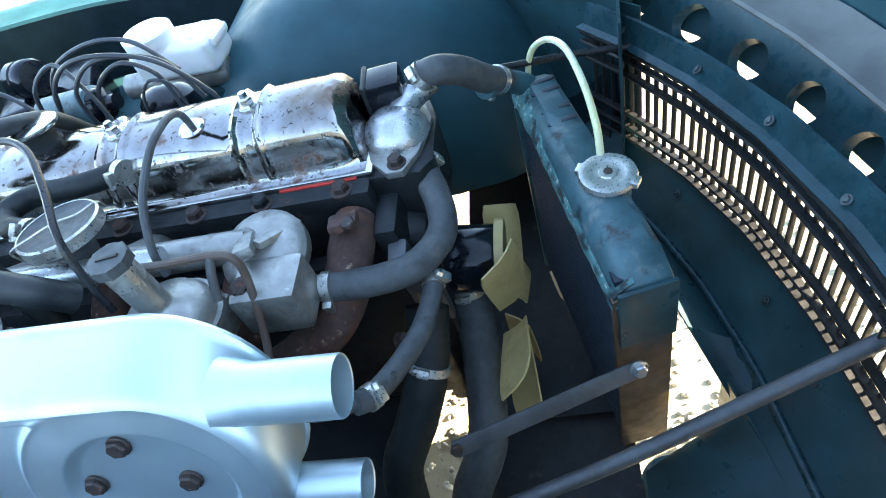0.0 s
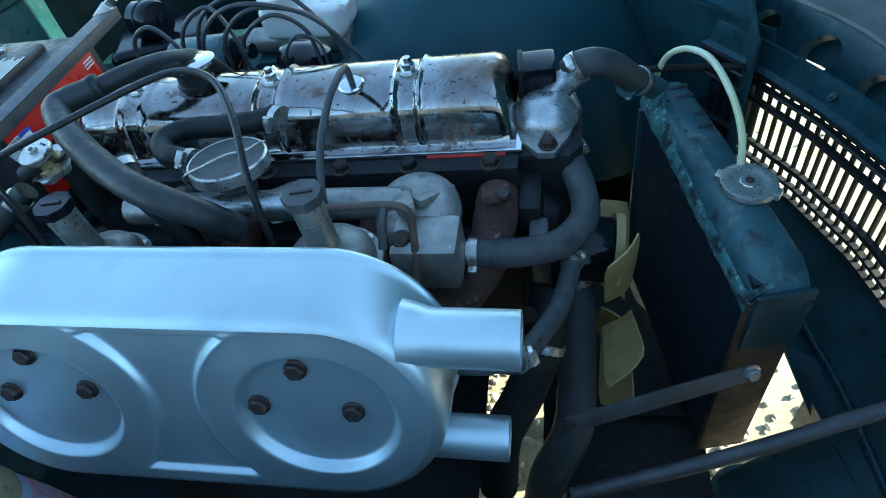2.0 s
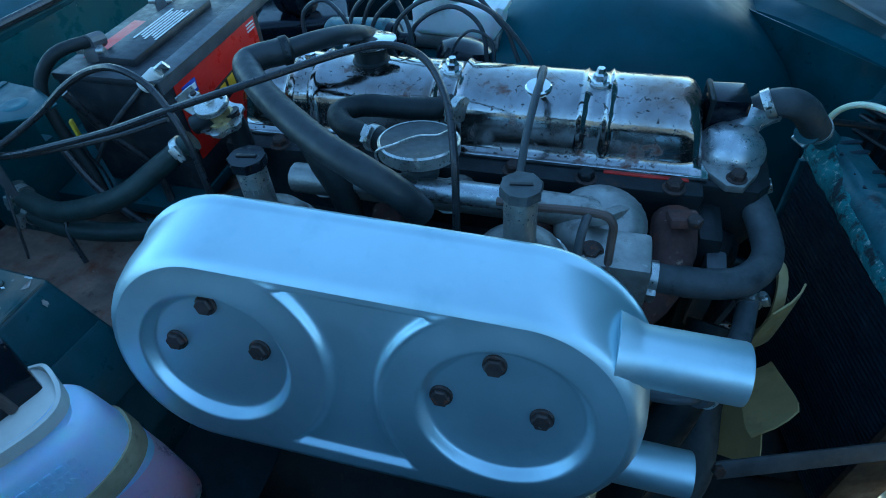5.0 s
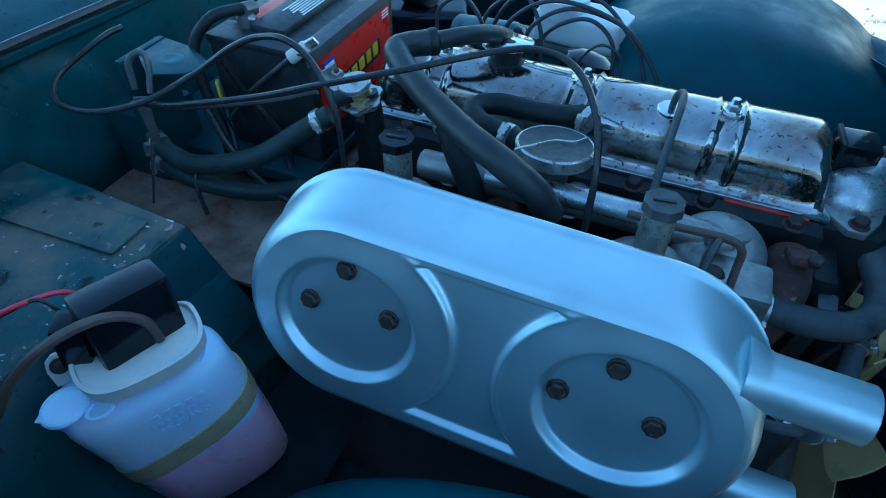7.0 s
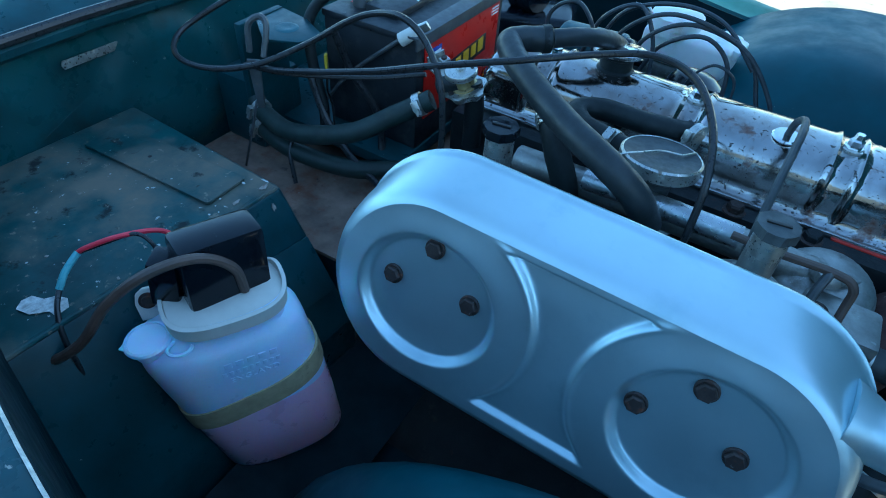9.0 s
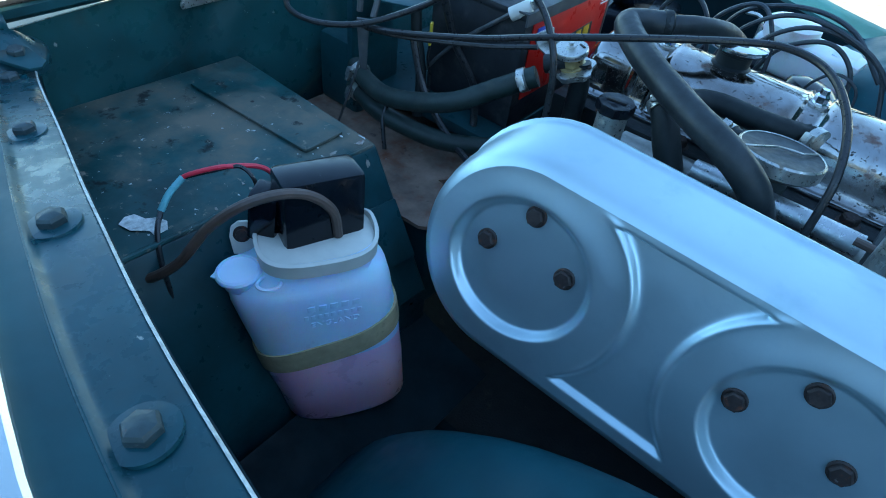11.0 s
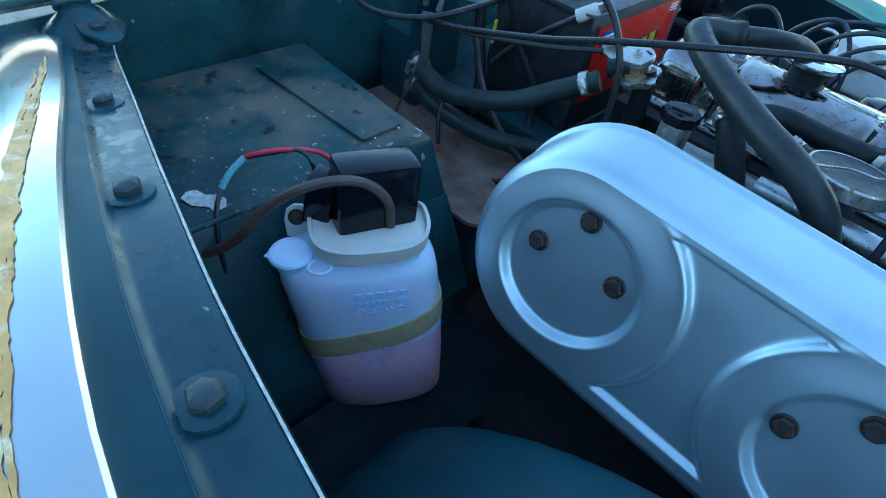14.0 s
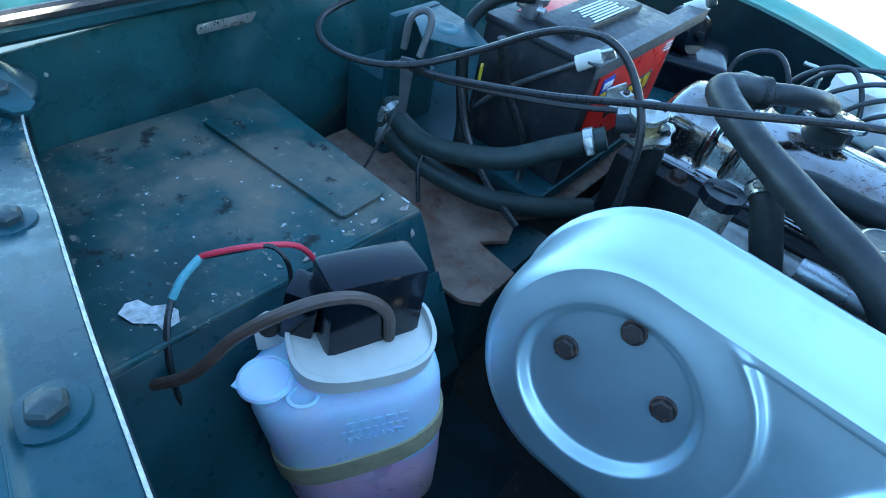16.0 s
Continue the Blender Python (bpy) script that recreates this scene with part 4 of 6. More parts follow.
def rocker_bm():
    bm = bmesh.new()
    rows = []
    ridges = [-0.636, -0.433, -0.245]
    xs = sorted(set(list(np.linspace(-0.735, -0.112, 70)) + [r + d for r in ridges for d in (-0.022, -0.018, -0.015, -0.012, -0.009, 0.009, 0.012, 0.015, 0.018, 0.022)]))
    for x in xs:
        e = min((x + 0.735) / 0.028, (-0.112 - x) / 0.028, 1.0)
        end = math.sqrt(max(0.0, 1 - (1 - e) ** 2))
        ring = []
        half = rocker_section()
        full = half + [(-a, h) for a, h in half[::-1]]
        for a, h in full:
            s = 1.0
            hh = h
            if h > 0.006:
                hh = 0.006 + (h - 0.006) * (0.10 + 0.90 * end)
                s = 0.93 + 0.07 * end
            d = min(abs(x - r) for r in ridges)
            bump = 0.0042 * math.exp(-((d - 0.0155) / 0.0032) ** 2) if h > 0.01 else 0.0
            if h > 0.01 and d < 0.011:
                bump -= 0.0012
            n = Vector((a / 0.062, (hh - 0.02) / 0.05)).normalized()
            ring.append(bm.verts.new((x, 0.630 + a * s + n.x * bump, 0.740 + hh + n.y * bump)))
        rows.append(ring)
    for r0, r1 in zip(rows, rows[1:]):
        for i in range(len(r0) - 1):
            bm.faces.new((r0[i], r0[i + 1], r1[i + 1], r1[i]))
    bm.faces.new(rows[0][::-1])
    bm.faces.new(rows[-1])
    return bm


rocker = part("rocker_cover", rocker_bm(), chrome, engine, "chrome rocker cover, pitted and rust-stained", smooth=50)
part("cover_flange", box_bm((-0.424, 0.630, 0.7415), (0.640, 0.162, 0.005), 0.002), chrome_clean, engine)
part("red_sealant", box_bm((-0.175, 0.5525, 0.7375), (0.10, 0.012, 0.004), 0.001), red_gasket, engine, "squeezed-out red sealant")
for x in (-0.636, -0.433, -0.245):
    o = part("cover_nut", lathe_bm((x, 0.626, 0.8155), (0, 0, 1), [(0, 0), (0.011, 0), (0.011, 0.003), (0.0085, 0.003), (0.0085, 0.012), (0.006, 0.014), (0.005, 0.020), (0, 0.020)], 6), chrome_clean, engine, "plated cover nut", smooth=20)
    part("washer", lathe_bm((x, 0.626, 0.814), (0, 0, 1), [(0, 0), (0.0135, 0), (0.0135, 0.003), (0, 0.003)], 20), zinc, o)
oc = part("oil_filler_cap", lathe_bm((-0.552, 0.640, 0.811), (0, 0.05, 1), [(0, 0), (0.026, 0), (0.026, 0.006), (0.0225, 0.008), (0.0225, 0.022), (0.026, 0.024), (0.026, 0.027), (0.0, 0.027)], 28), rubber, engine, "chrome-topped oil filler cap")
capm = Matrix.Translation((-0.552, 0.643, 0.838)) @ pose(0, 0, 0, -3, 0, 20)
ov = [((0.037 if abs(math.cos(a)) > 0.6 else 0.033) * math.cos(a), 0.030 * math.sin(a)) for a in (2 * math.pi * k / 24 for k in range(24))]
part("cap_handle", prism_bm(ov, 0.006, capm, 0.0015), chrome_clean, oc)
part("cap_slot", lathe_bm((-0.552, 0.643, 0.8442), (0, 0.05, 1), [(0, 0.0006), (0.011, 0.0006), (0.012, 0)], 18, 0.6), black_print, oc)
part("badge_button", lathe_bm((-0.318, 0.606, 0.8135), (0, -0.1, 1), [(0, 0), (0.016, 0), (0.017, 0.002), (0.015, 0.004), (0, 0.005)], 24), chrome_clean, engine, "small round chrome pipe bracket")
part("sensor_box", box_bm((-0.088, 0.662, 0.775), (0.05, 0.05, 0.045), 0.006, pose(0, 0, 0, 0, 0, 4)), black_plastic, engine, "grey-black plastic box at the cover's front end")
part("sensor_band", box_bm((-0.108, 0.662, 0.775), (0.008, 0.054, 0.049), 0.004, pose(0, 0, 0, 0, 0, 4)), rubber, engine)

# thermostat housing
th = thing("thermostat_housing", (-0.083, 0.612, 0.68), "bright cast aluminium thermostat housing with rusty bolts", "housing")
part("base", prism_bm([(-0.05, -0.066), (0.03, -0.070), (0.046, -0.05), (0.048, 0.03), (0.038, 0.07), (-0.035, 0.075), (-0.055, 0.04)], 0.09, Matrix.Translation((-0.083, 0.615, 0.650)), 0.006), cast_iron, th, "dark water-pump housing")
part("flange", prism_bm([(-0.046, 0.02), (-0.03, -0.045), (-0.008, -0.072), (0.012, -0.072), (0.03, -0.04), (0.044, 0.02), (0.03, 0.062), (0.01, 0.075), (-0.012, 0.075), (-0.036, 0.058)], 0.010, Matrix.Translation((-0.083, 0.614, 0.738)), 0.002), alloy, th)
bm = bmesh.new()
add_lathe(bm, (-0.083, 0.615, 0.746), (0, 0, 1), [(0.042, 0), (0.041, 0.008), (0.036, 0.018), (0.028, 0.026), (0.014, 0.031), (0, 0.032)], 28, 1.0)
add_tube(bm, [(-0.083, 0.625, 0.757), (-0.062, 0.655, 0.766), (-0.045, 0.668, 0.772), (-0.032, 0.672, 0.777)], 0.0175, n=5)
part("elbow_cover", bm, alloy_bright, th, "bright domed outlet cover", smooth=60)
for p in ((-0.079, 0.557, 0.748), (-0.09, 0.672, 0.748)):
    hex_bolt("bolt", p, (0, 0, 1), 0.0095, 0.011, rusty_bolt, th, 0.012)


def hose(name, label, pts, r, mat, at=None, clips=(), **k):
    h = thing(name, Vector(pts[0]), label, "hose")
    part("tube", tube_bm(pts, r, wob=0.03, **k), mat, h)
    for p, ax, sc in clips:
        clamp(p, ax, r + 0.0005, h, screw=sc)
    return h


hose("top_hose", "dusty grey-black top radiator hose with worm clips", [(-0.047, 0.668, 0.771), (-0.034, 0.668, 0.781), (-0.012, 0.668, 0.784), (0.012, 0.682, 0.766), (0.036, 0.704, 0.734), (0.056, 0.736, 0.704)], 0.0185, rubber_grey,
     clips=[((-0.036, 0.667, 0.780), (0.8, 0, 0.5), (-0.3, -0.6, 0.8)), ((0.047, 0.722, 0.717), (0.4, 0.6, -0.6), (-0.4, -0.5, 0.3))], seg=18)
hose("bypass_hose", "dusty black curved coolant hose between housing and manifold", [(-0.055, 0.600, 0.715), (-0.047, 0.566, 0.712), (-0.033, 0.525, 0.698), (-0.031, 0.483, 0.69), (-0.058, 0.443, 0.69), (-0.10, 0.428, 0.691), (-0.165, 0.424, 0.694)], 0.0175, rubber_grey,
     clips=[((-0.158, 0.424, 0.694), (1, 0, 0), (0.1, -1, -0.3)), ((-0.05, 0.574, 0.712), (0.2, -1, -0.1), (1, 0, 0.4))], seg=16)
hose("lower_branch_hose", "dusty black branch hose with clip", [(-0.046, 0.450, 0.668), (-0.049, 0.425, 0.658), (-0.060, 0.380, 0.655), (-0.083, 0.330, 0.662), (-0.101, 0.293, 0.678), (-0.112, 0.282, 0.688)], 0.012, rubber_grey,
     clips=[((-0.101, 0.293, 0.678), (-0.5, -0.7, 0.4), (0.4, -0.5, 0.6)), ((-0.0465, 0.438, 0.662), (0, -1, -0.2), (1, 0, 0.6))], seg=14)
hose("branch_pipe", "thin steel pipe leading under the air cleaner", [(-0.108, 0.286, 0.684), (-0.122, 0.274, 0.692), (-0.145, 0.272, 0.690), (-0.19, 0.28, 0.68)], 0.006, ply_grey)
hose("bottom_hose", "thick black lower radiator hose", [(-0.072, 0.45, 0.60), (-0.083, 0.40, 0.55), (-0.108, 0.352, 0.50), (-0.14, 0.311, 0.45), (-0.15, 0.28, 0.36)], 0.027, rubber, clips=[((-0.083, 0.397, 0.547), (-0.3, -0.6, -0.6), (0, -0.7, 0.6))], seg=16)
hose("intake_duct", "thick black duct hanging beside the fan", [(-0.045, 0.56, 0.56), (-0.040, 0.538, 0.50), (-0.039, 0.473, 0.42), (-0.045, 0.378, 0.36), (-0.082, 0.323, 0.30), (-0.1, 0.3, 0.2)], 0.029, rubber_grey, clips=[((-0.041, 0.54, 0.51), (0.05, -0.4, -0.9), (0, -0.9, 0.4))], seg=16)

# fan and pulley
fan = thing("cooling_fan", (0.03, 0.56, 0.50), "yellowed plastic cooling fan on a black hub", "fan")
FC = V(0.018, 0.525, 0.462)
hub = part("hub", lathe_bm((-0.055, 0.555, 0.560), (1, -0.05, -0.1), [(0, 0), (0.045, 0), (0.047, 0.01), (0.047, 0.062), (0.044, 0.068), (0, 0.068)], 32), black_plastic, fan, "black cylindrical fan hub")
part("hub_ring", lathe_bm((0.010, 0.553, 0.553), (1, -0.05, -0.1), [(0, 0), (0.053, 0), (0.053, 0.012), (0, 0.012)], 32), fan_plastic, fan)
for k in range(6):
    a = radians(60 * k + 40)
    d = V(0, math.cos(a), math.sin(a))
    t = V(0, -math.sin(a), math.cos(a))
    rows = []
    for i in range(9):
        f = i / 8
        r = 0.035 + 0.120 * f
        w = 0.045 + 0.032 * f - 0.012 * max(0, f - 0.85) / 0.15
        tw = radians(-52 + 14 * f)
        rows.append([FC + d * r + (t * math.cos(tw) + V(1, 0, 0) * math.sin(tw)) * (w * s) + V(0.006 * (1 - (2 * s) ** 2), 0, 0) for s in (-0.5, -0.2, 0.1, 0.5)])
    part("blade", sheet_bm(rows, 0.0025), fan_plastic, fan)
belt = thing("fan_belt", (-0.06, 0.55, 0.42), "black rubber fan belt on its pulley", "belt")
part("belt", tube_bm([(-0.062, 0.512, 0.56), (-0.062, 0.50, 0.48), (-0.062, 0.515, 0.38), (-0.062, 0.55, 0.33)], 0.006), rubber, belt)
part("pulley", lathe_bm((-0.075, 0.555, 0.56), (1, 0, 0), [(0, 0), (0.058, 0), (0.05, 0.008), (0.05, 0.012), (0.058, 0.02), (0, 0.02)], 30), cast_iron, belt)
wp = thing("water_pump", (-0.07, 0.56, 0.6), "dark cast water pump body", "pump")
part("body", lathe_bm((-0.095, 0.55, 0.63), (1, -0.1, -0.2), [(0, 0), (0.05, 0), (0.045, 0.03), (0.03, 0.045), (0, 0.045)], 24), cast_iron, wp)
part("pump_arm", box_bm((-0.085, 0.485, 0.61), (0.024, 0.03, 0.16), 0.006, pose(0, 0, 0, 10, 0, 0)), ply_grey, wp)
part("pump_arm", box_bm((-0.055, 0.475, 0.60), (0.008, 0.016, 0.18), 0.002, pose(0, 0, 0, 14, 4, 0)), ply_grey, wp)

# ---- inlet and exhaust manifolds, carburettors ----
inlet = thing("inlet_manifold", (-0.35, 0.46, 0.66), "stained cast aluminium inlet manifold", "manifold")
part("log", tube_bm([(-0.24, 0.46, 0.745), (-0.33, 0.45, 0.755), (-0.45, 0.45, 0.755), (-0.60, 0.46, 0.745)], 0.019), alloy, inlet, smooth=60)
for x in (-0.24, -0.40, -0.56):
    part("runner", tube_bm([(x, 0.455, 0.748), (x, 0.49, 0.725), (x, 0.525, 0.705)], 0.021), alloy, inlet, smooth=60)
part("pipe", tube_bm([(-0.32, 0.43, 0.777), (-0.45, 0.428, 0.778), (-0.50, 0.43, 0.775)], 0.013), alloy_bright, inlet)
part("water_housing", box_bm((-0.203, 0.402, 0.722), (0.075, 0.06, 0.062), 0.008), alloy, inlet, "cast aluminium water housing")
hex_bolt("bolt", (-0.228, 0.392, 0.752), (0, -0.3, 1), 0.0105, 0.006, rusty_bolt, inlet, 0.013)
part("round_cover", lathe_bm((-0.222, 0.455, 0.728), (0, -0.35, 1), [(0, 0), (0.052, 0), (0.052, 0.012), (0.046, 0.02), (0.03, 0.026), (0, 0.028)], 30), alloy, inlet, "round stained cast cover")
part("cover_rib", box_bm((-0.236, 0.455, 0.757), (0.022, 0.075, 0.014), 0.005, pose(0, 0, 0, -19, 0, 20)), alloy, inlet)
part("cover_rib", box_bm((-0.200, 0.462, 0.754), (0.014, 0.06, 0.010), 0.004, pose(0, 0, 0, -19, 0, -35)), alloy, inlet)
part("outlet", tube_bm([(-0.185, 0.424, 0.700), (-0.165, 0.424, 0.695), (-0.145, 0.424, 0.694)], 0.0155), zinc, inlet)
exh = thing("exhaust_manifold", (-0.2, 0.46, 0.6), "flaking rust-brown exhaust manifold", "manifold")
for pts, r in (([(-0.135, 0.515, 0.700), (-0.136, 0.475, 0.700), (-0.142, 0.445, 0.685), (-0.160, 0.420, 0.655), (-0.20, 0.40, 0.625), (-0.28, 0.38, 0.59)], 0.027), ([(-0.3, 0.51, 0.66), (-0.3, 0.44, 0.64), (-0.3, 0.39, 0.58)], 0.026), ([(-0.5, 0.51, 0.66), (-0.48, 0.44, 0.64), (-0.40, 0.39, 0.58), (-0.28, 0.38, 0.57)], 0.026)):
    part("pipe", tube_bm(pts, r, seg=16, wob=0.06), rust_iron, exh, smooth=60)
part("lug", box_bm((-0.132, 0.478, 0.738), (0.034, 0.03, 0.012), 0.004, pose(0, 0, 0, -15, 0, 10)), rust_iron, exh)
hex_bolt("bolt", (-0.122, 0.468, 0.742), (0, -0.25, 1), 0.009, 0.009, rusty_bolt, exh)
hex_bolt("bolt", (-0.105, 0.405, 0.600), (1, -0.3, 0.4), 0.011, 0.014, rusty_bolt, exh)


def carburettor(x, y, z):
    c = thing("carburettor", (x, y, z - 0.14), "cast alloy carburettor with black ribbed damper cap", "carburettor", "pair of carburettors")
    part("body", box_bm((x + 0.005, y - 0.01, z - 0.132), (0.09, 0.10, 0.04), 0.012), alloy, c)
    part("chamber_flange", lathe_bm((x, y, z - 0.111), (0, 0, 1), [(0, 0), (0.056, 0), (0.056, 0.007), (0, 0.007)], 28), alloy, c)
    part("suction_chamber", lathe_bm((x, y, z - 0.104), (0, 0, 1), [(0.05, 0), (0.049, 0.008), (0.043, 0.018), (0.03, 0.025), (0.019, 0.029), (0.0165, 0.034), (0.0165, 0.07), (0, 0.07)], 28), alloy, c, "domed suction chamber with cast lettering bars", smooth=50)
    for k in range(3):
        part("cast_bar", box_bm((x + 0.012 + 0.008 * k, y - 0.034 - 0.003 * k, z - 0.086 - 0.004 * k), (0.003, 0.013, 0.002), 0.0005, pose(0, 0, 0, 35, 0, 0)), alloy_bright, c)
    for k in range(4):
        a = radians(45 + 90 * k)
        part("screw", lathe_bm((x + 0.049 * math.cos(a), y + 0.049 * math.sin(a), z - 0.104), (0, 0, 1), [(0, 0), (0.005, 0), (0.005, 0.004), (0, 0.0045)], 12), zinc, c)
    neck = part("damper_neck", lathe_bm((x, y, z - 0.040), (0, 0, 1), [(0.0165, 0), (0.0165, 0.03), (0, 0.03)], 20), zinc, c)
    star = [((0.0215 if k % 2 else 0.0175) * math.cos(2 * math.pi * k / 16), (0.0215 if k % 2 else 0.0175) * math.sin(2 * math.pi * k / 16)) for k in range(16)]
    cp = part("damper_cap", prism_bm(star, 0.011, Matrix.Translation((x, y, z - 0.011)), 0.0015), black_plastic if x < -0.4 else rubber_grey, c, "ribbed plastic damper cap")
    part("slot", box_bm((x, y, z + 0.0006), (0.022, 0.004, 0.002), 0.0004, pose(0, 0, 0, 0, 0, 8)), black_print, cp)
    return c


carburettor(-0.300, 0.364, 0.853)
carburettor(-0.589, 0.367, 0.846)

# ---- air cleaner ----
LEAN_A = radians(18)
AM = Matrix.Translation((-0.436, 0.208, 0.742)) @ pose(0, 0, 0, 0, 2.4, 0.8) @ Matrix(((1, 0, 0, 0), (0, math.sin(LEAN_A), -math.cos(LEAN_A), 0), (0, math.cos(LEAN_A), math.sin(LEAN_A), 0), (0, 0, 0, 1)))
cleaner = thing("air_cleaner", (-0.438, 0.25, 0.6), "silver-painted twin-inlet air cleaner box with rusty bolts", "air cleaner")
DISH = ((-0.137, -0.027), (0.152, -0.025))
U0, U1, VC = -0.145, 0.160, -0.023


def pill(r, v=VC, n=28):
    """Points round the outline."""
    pts = []
    for i in range(n):
        a = math.pi / 2 + math.pi * i / (n - 1)
        pts.append((U0 + r * math.cos(a), v + r * math.sin(a)))
    for j in range(1, 20):
        pts.append((U0 + (U1 - U0) * j / 20, v - r))
    for i in range(n):
        a = -math.pi / 2 + math.pi * i / (n - 1)
        pts.append((U1 + r * math.cos(a), v + r * math.sin(a)))
    for j in range(1, 20):
        pts.append((U1 + (U0 - U1) * j / 20, v + r))
    return pts


def face_height(u, v):
    """Pressed relief of the front face."""
    h = 0.0
    for cu, cv in DISH:
        d = math.hypot(u - cu, (v - cv) * 1.10)
        s = min(max((0.083 - d) / 0.011, 0), 1)
        s = s * s * (3 - 2 * s)
        h -= 0.0115 * s
        # raised collar round each dish
        ring = min(max((0.112 - d) / 0.03, 0), 1)
        ring = ring * ring * (3 - 2 * ring)
        h += 0.0015 * ring
    # sunken panel between the dishes
    inside = min(max((v + 0.1145) / 0.0062, 0), 1) * min(max((0.069 - v) / 0.0035, 0), 1)
    d0 = math.hypot(u - DISH[0][0], (v - DISH[0][1]) * 1.05)
    d1 = math.hypot(u - DISH[1][0], (v - DISH[1][1]) * 1.05)
    b = min(max((d0 - 0.118) / 0.006, 0), 1) * min(max((d1 - 0.118) / 0.006, 0), 1)
    if DISH[0][0] < u < DISH[1][0]:
        h -= 0.0065 * inside * b
        w0 = math.exp(-((d0 - 0.121) / 0.0042) ** 2) + math.exp(-((d1 - 0.121) / 0.0042) ** 2)
        h += 0.0024 * w0 * min(max((v + 0.10) / 0.02, 0), 1) * min(max((0.075 - v) / 0.01, 0), 1)
    return h


def cleaner_bm():
    bm = bmesh.new()
    prof = [(0.1205, -0.074, 0.021), (0.122, -0.072, 0.021), (0.122, -0.0685, 0.021), (0.1185, -0.067, 0.020), (0.118, -0.060, 0.018), (0.1175, -0.030, 0.007), (0.1165, -0.019, 0.002), (0.1145, -0.0115, 0.0), (0.111, -0.0055, -0.001), (0.1065, -0.0018, -0.002), (0.101, 0.0, -0.002)]
    rings = []
    for r, h, dv in prof:
        rings.append([bm.verts.new((u, v, h)) for u, v in pill(r, VC + dv)])
    n = len(rings[0])
    for a, b in zip(rings, rings[1:]):
        for i in range(n):
            bm.faces.new((a[i], a[(i + 1) % n], b[(i + 1) % n], b[i]))
    back = bm.faces.new(rings[0][::-1])
    # face: a fine grid with the relief pressed in, drawn to the outline at its border
    nu, nv, r = 330, 132, 0.101
    grid = []
    for i in range(nu + 1):
        row = []
        for j in range(nv + 1):
            u = U0 - 0.103 + (U1 - U0 + 0.206) * i / nu
            v = VC - 0.002 - 0.103 + 0.206 * j / nv
            su = min(max(u, U0), U1)
            d = math.hypot(u - su, v - VC + 0.002)
            edge = d > r - 0.0012
            if edge:
                u, v = su + (u - su) * r / d, VC - 0.002 + (v - VC + 0.002) * r / d
            row.append((bm.verts.new((u, v, face_height(u, v) * min(1, max(0, (r - d) / 0.004)))), edge))
        grid.append(row)
    for i in range(nu):
        for j in range(nv):
            q = (grid[i][j], grid[i + 1][j], grid[i + 1][j + 1], grid[i][j + 1])
            if not all(e for _, e in q):
                bm.faces.new([v for v, _ in q])
    for v in [v for row in grid for v, _ in row if not v.link_faces]:
        bm.verts.remove(v)
    bmesh.ops.transform(bm, matrix=AM, verts=bm.verts)
    return bm


part("case", cleaner_bm(), silver, cleaner, "silver-painted pressed steel case", smooth=60)
N_OUT = AM.to_3x3() @ V(0, 0, 1)
for u, v in ((-0.144, 0.0315), (-0.183, -0.0185), (-0.091, -0.010), (0.138, 0.027), (0.092, -0.019), (0.186, -0.022)):
    o = hex_bolt("bolt", AM @ V(u, v, -0.0085), N_OUT, 0.0098, 0.007, rusty_bolt, cleaner, 0.0112, rusty_bolt, "rusty hexagon bolt")
for (u, v, h, r, ln, nm) in ((0.257, 0.048, -0.036, 0.0275, 0.085, "inlet_tube"), (0.247, -0.080, -0.040, 0.0225, 0.082, "inlet_tube")):
    a = AM @ V(u, v, h)
    part(nm, lathe_bm(a - V(0.02, 0, 0), (1, 0, -0.03), [(r + 0.008, 0.0), (r + 0.003, 0.016), (r, 0.024), (r, ln + 0.02), (r - 0.0005, ln + 0.0215), (r - 0.002, ln + 0.0205), (r - 0.002, 0.03), (0, 0.03)], 36), silver, cleaner, "silver inlet tube with open end")

# ---- breather valve and hoses ----
pcv = thing("breather_valve", (-0.43, 0.455, 0.76), "round flat breather valve with wire clip", "valve")
part("can", lathe_bm((-0.430, 0.456, 0.800), (0, 0.12, 1), [(0, 0), (0.030, 0), (0.040, 0.004), (0.044, 0.007), (0.0455, 0.008), (0.0455, 0.021), (0.0440, 0.0235), (0.0425, 0.0225), (0, 0.0225)], 40), rubber_grey, pcv, "dark grey flat disc")
part("rim", lathe_bm((-0.430, 0.456, 0.800), (0, 0.12, 1), [(0.0458, 0.009), (0.0466, 0.009), (0.0466, 0.0225), (0.0445, 0.0245), (0.0435, 0.0238)], 40, 1.0, False), zinc, pcv, "bright metal rim")
part("neck", lathe_bm((-0.430, 0.450, 0.755), (0, 0.1, 1), [(0.019, 0), (0.019, 0.02), (0.022, 0.025), (0.022, 0.035), (0.018, 0.04), (0.018, 0.05)], 22), rubber_grey, pcv)
part("wire_clip", tube_bm([(-0.470, 0.428, 0.808), (-0.468, 0.425, 0.826), (-0.45, 0.44, 0.828), (-0.432, 0.462, 0.825), (-0.410, 0.470, 0.824), (-0.399, 0.492, 0.819), (-0.400, 0.50, 0.805)], 0.0013, seg=6), zinc, pcv)
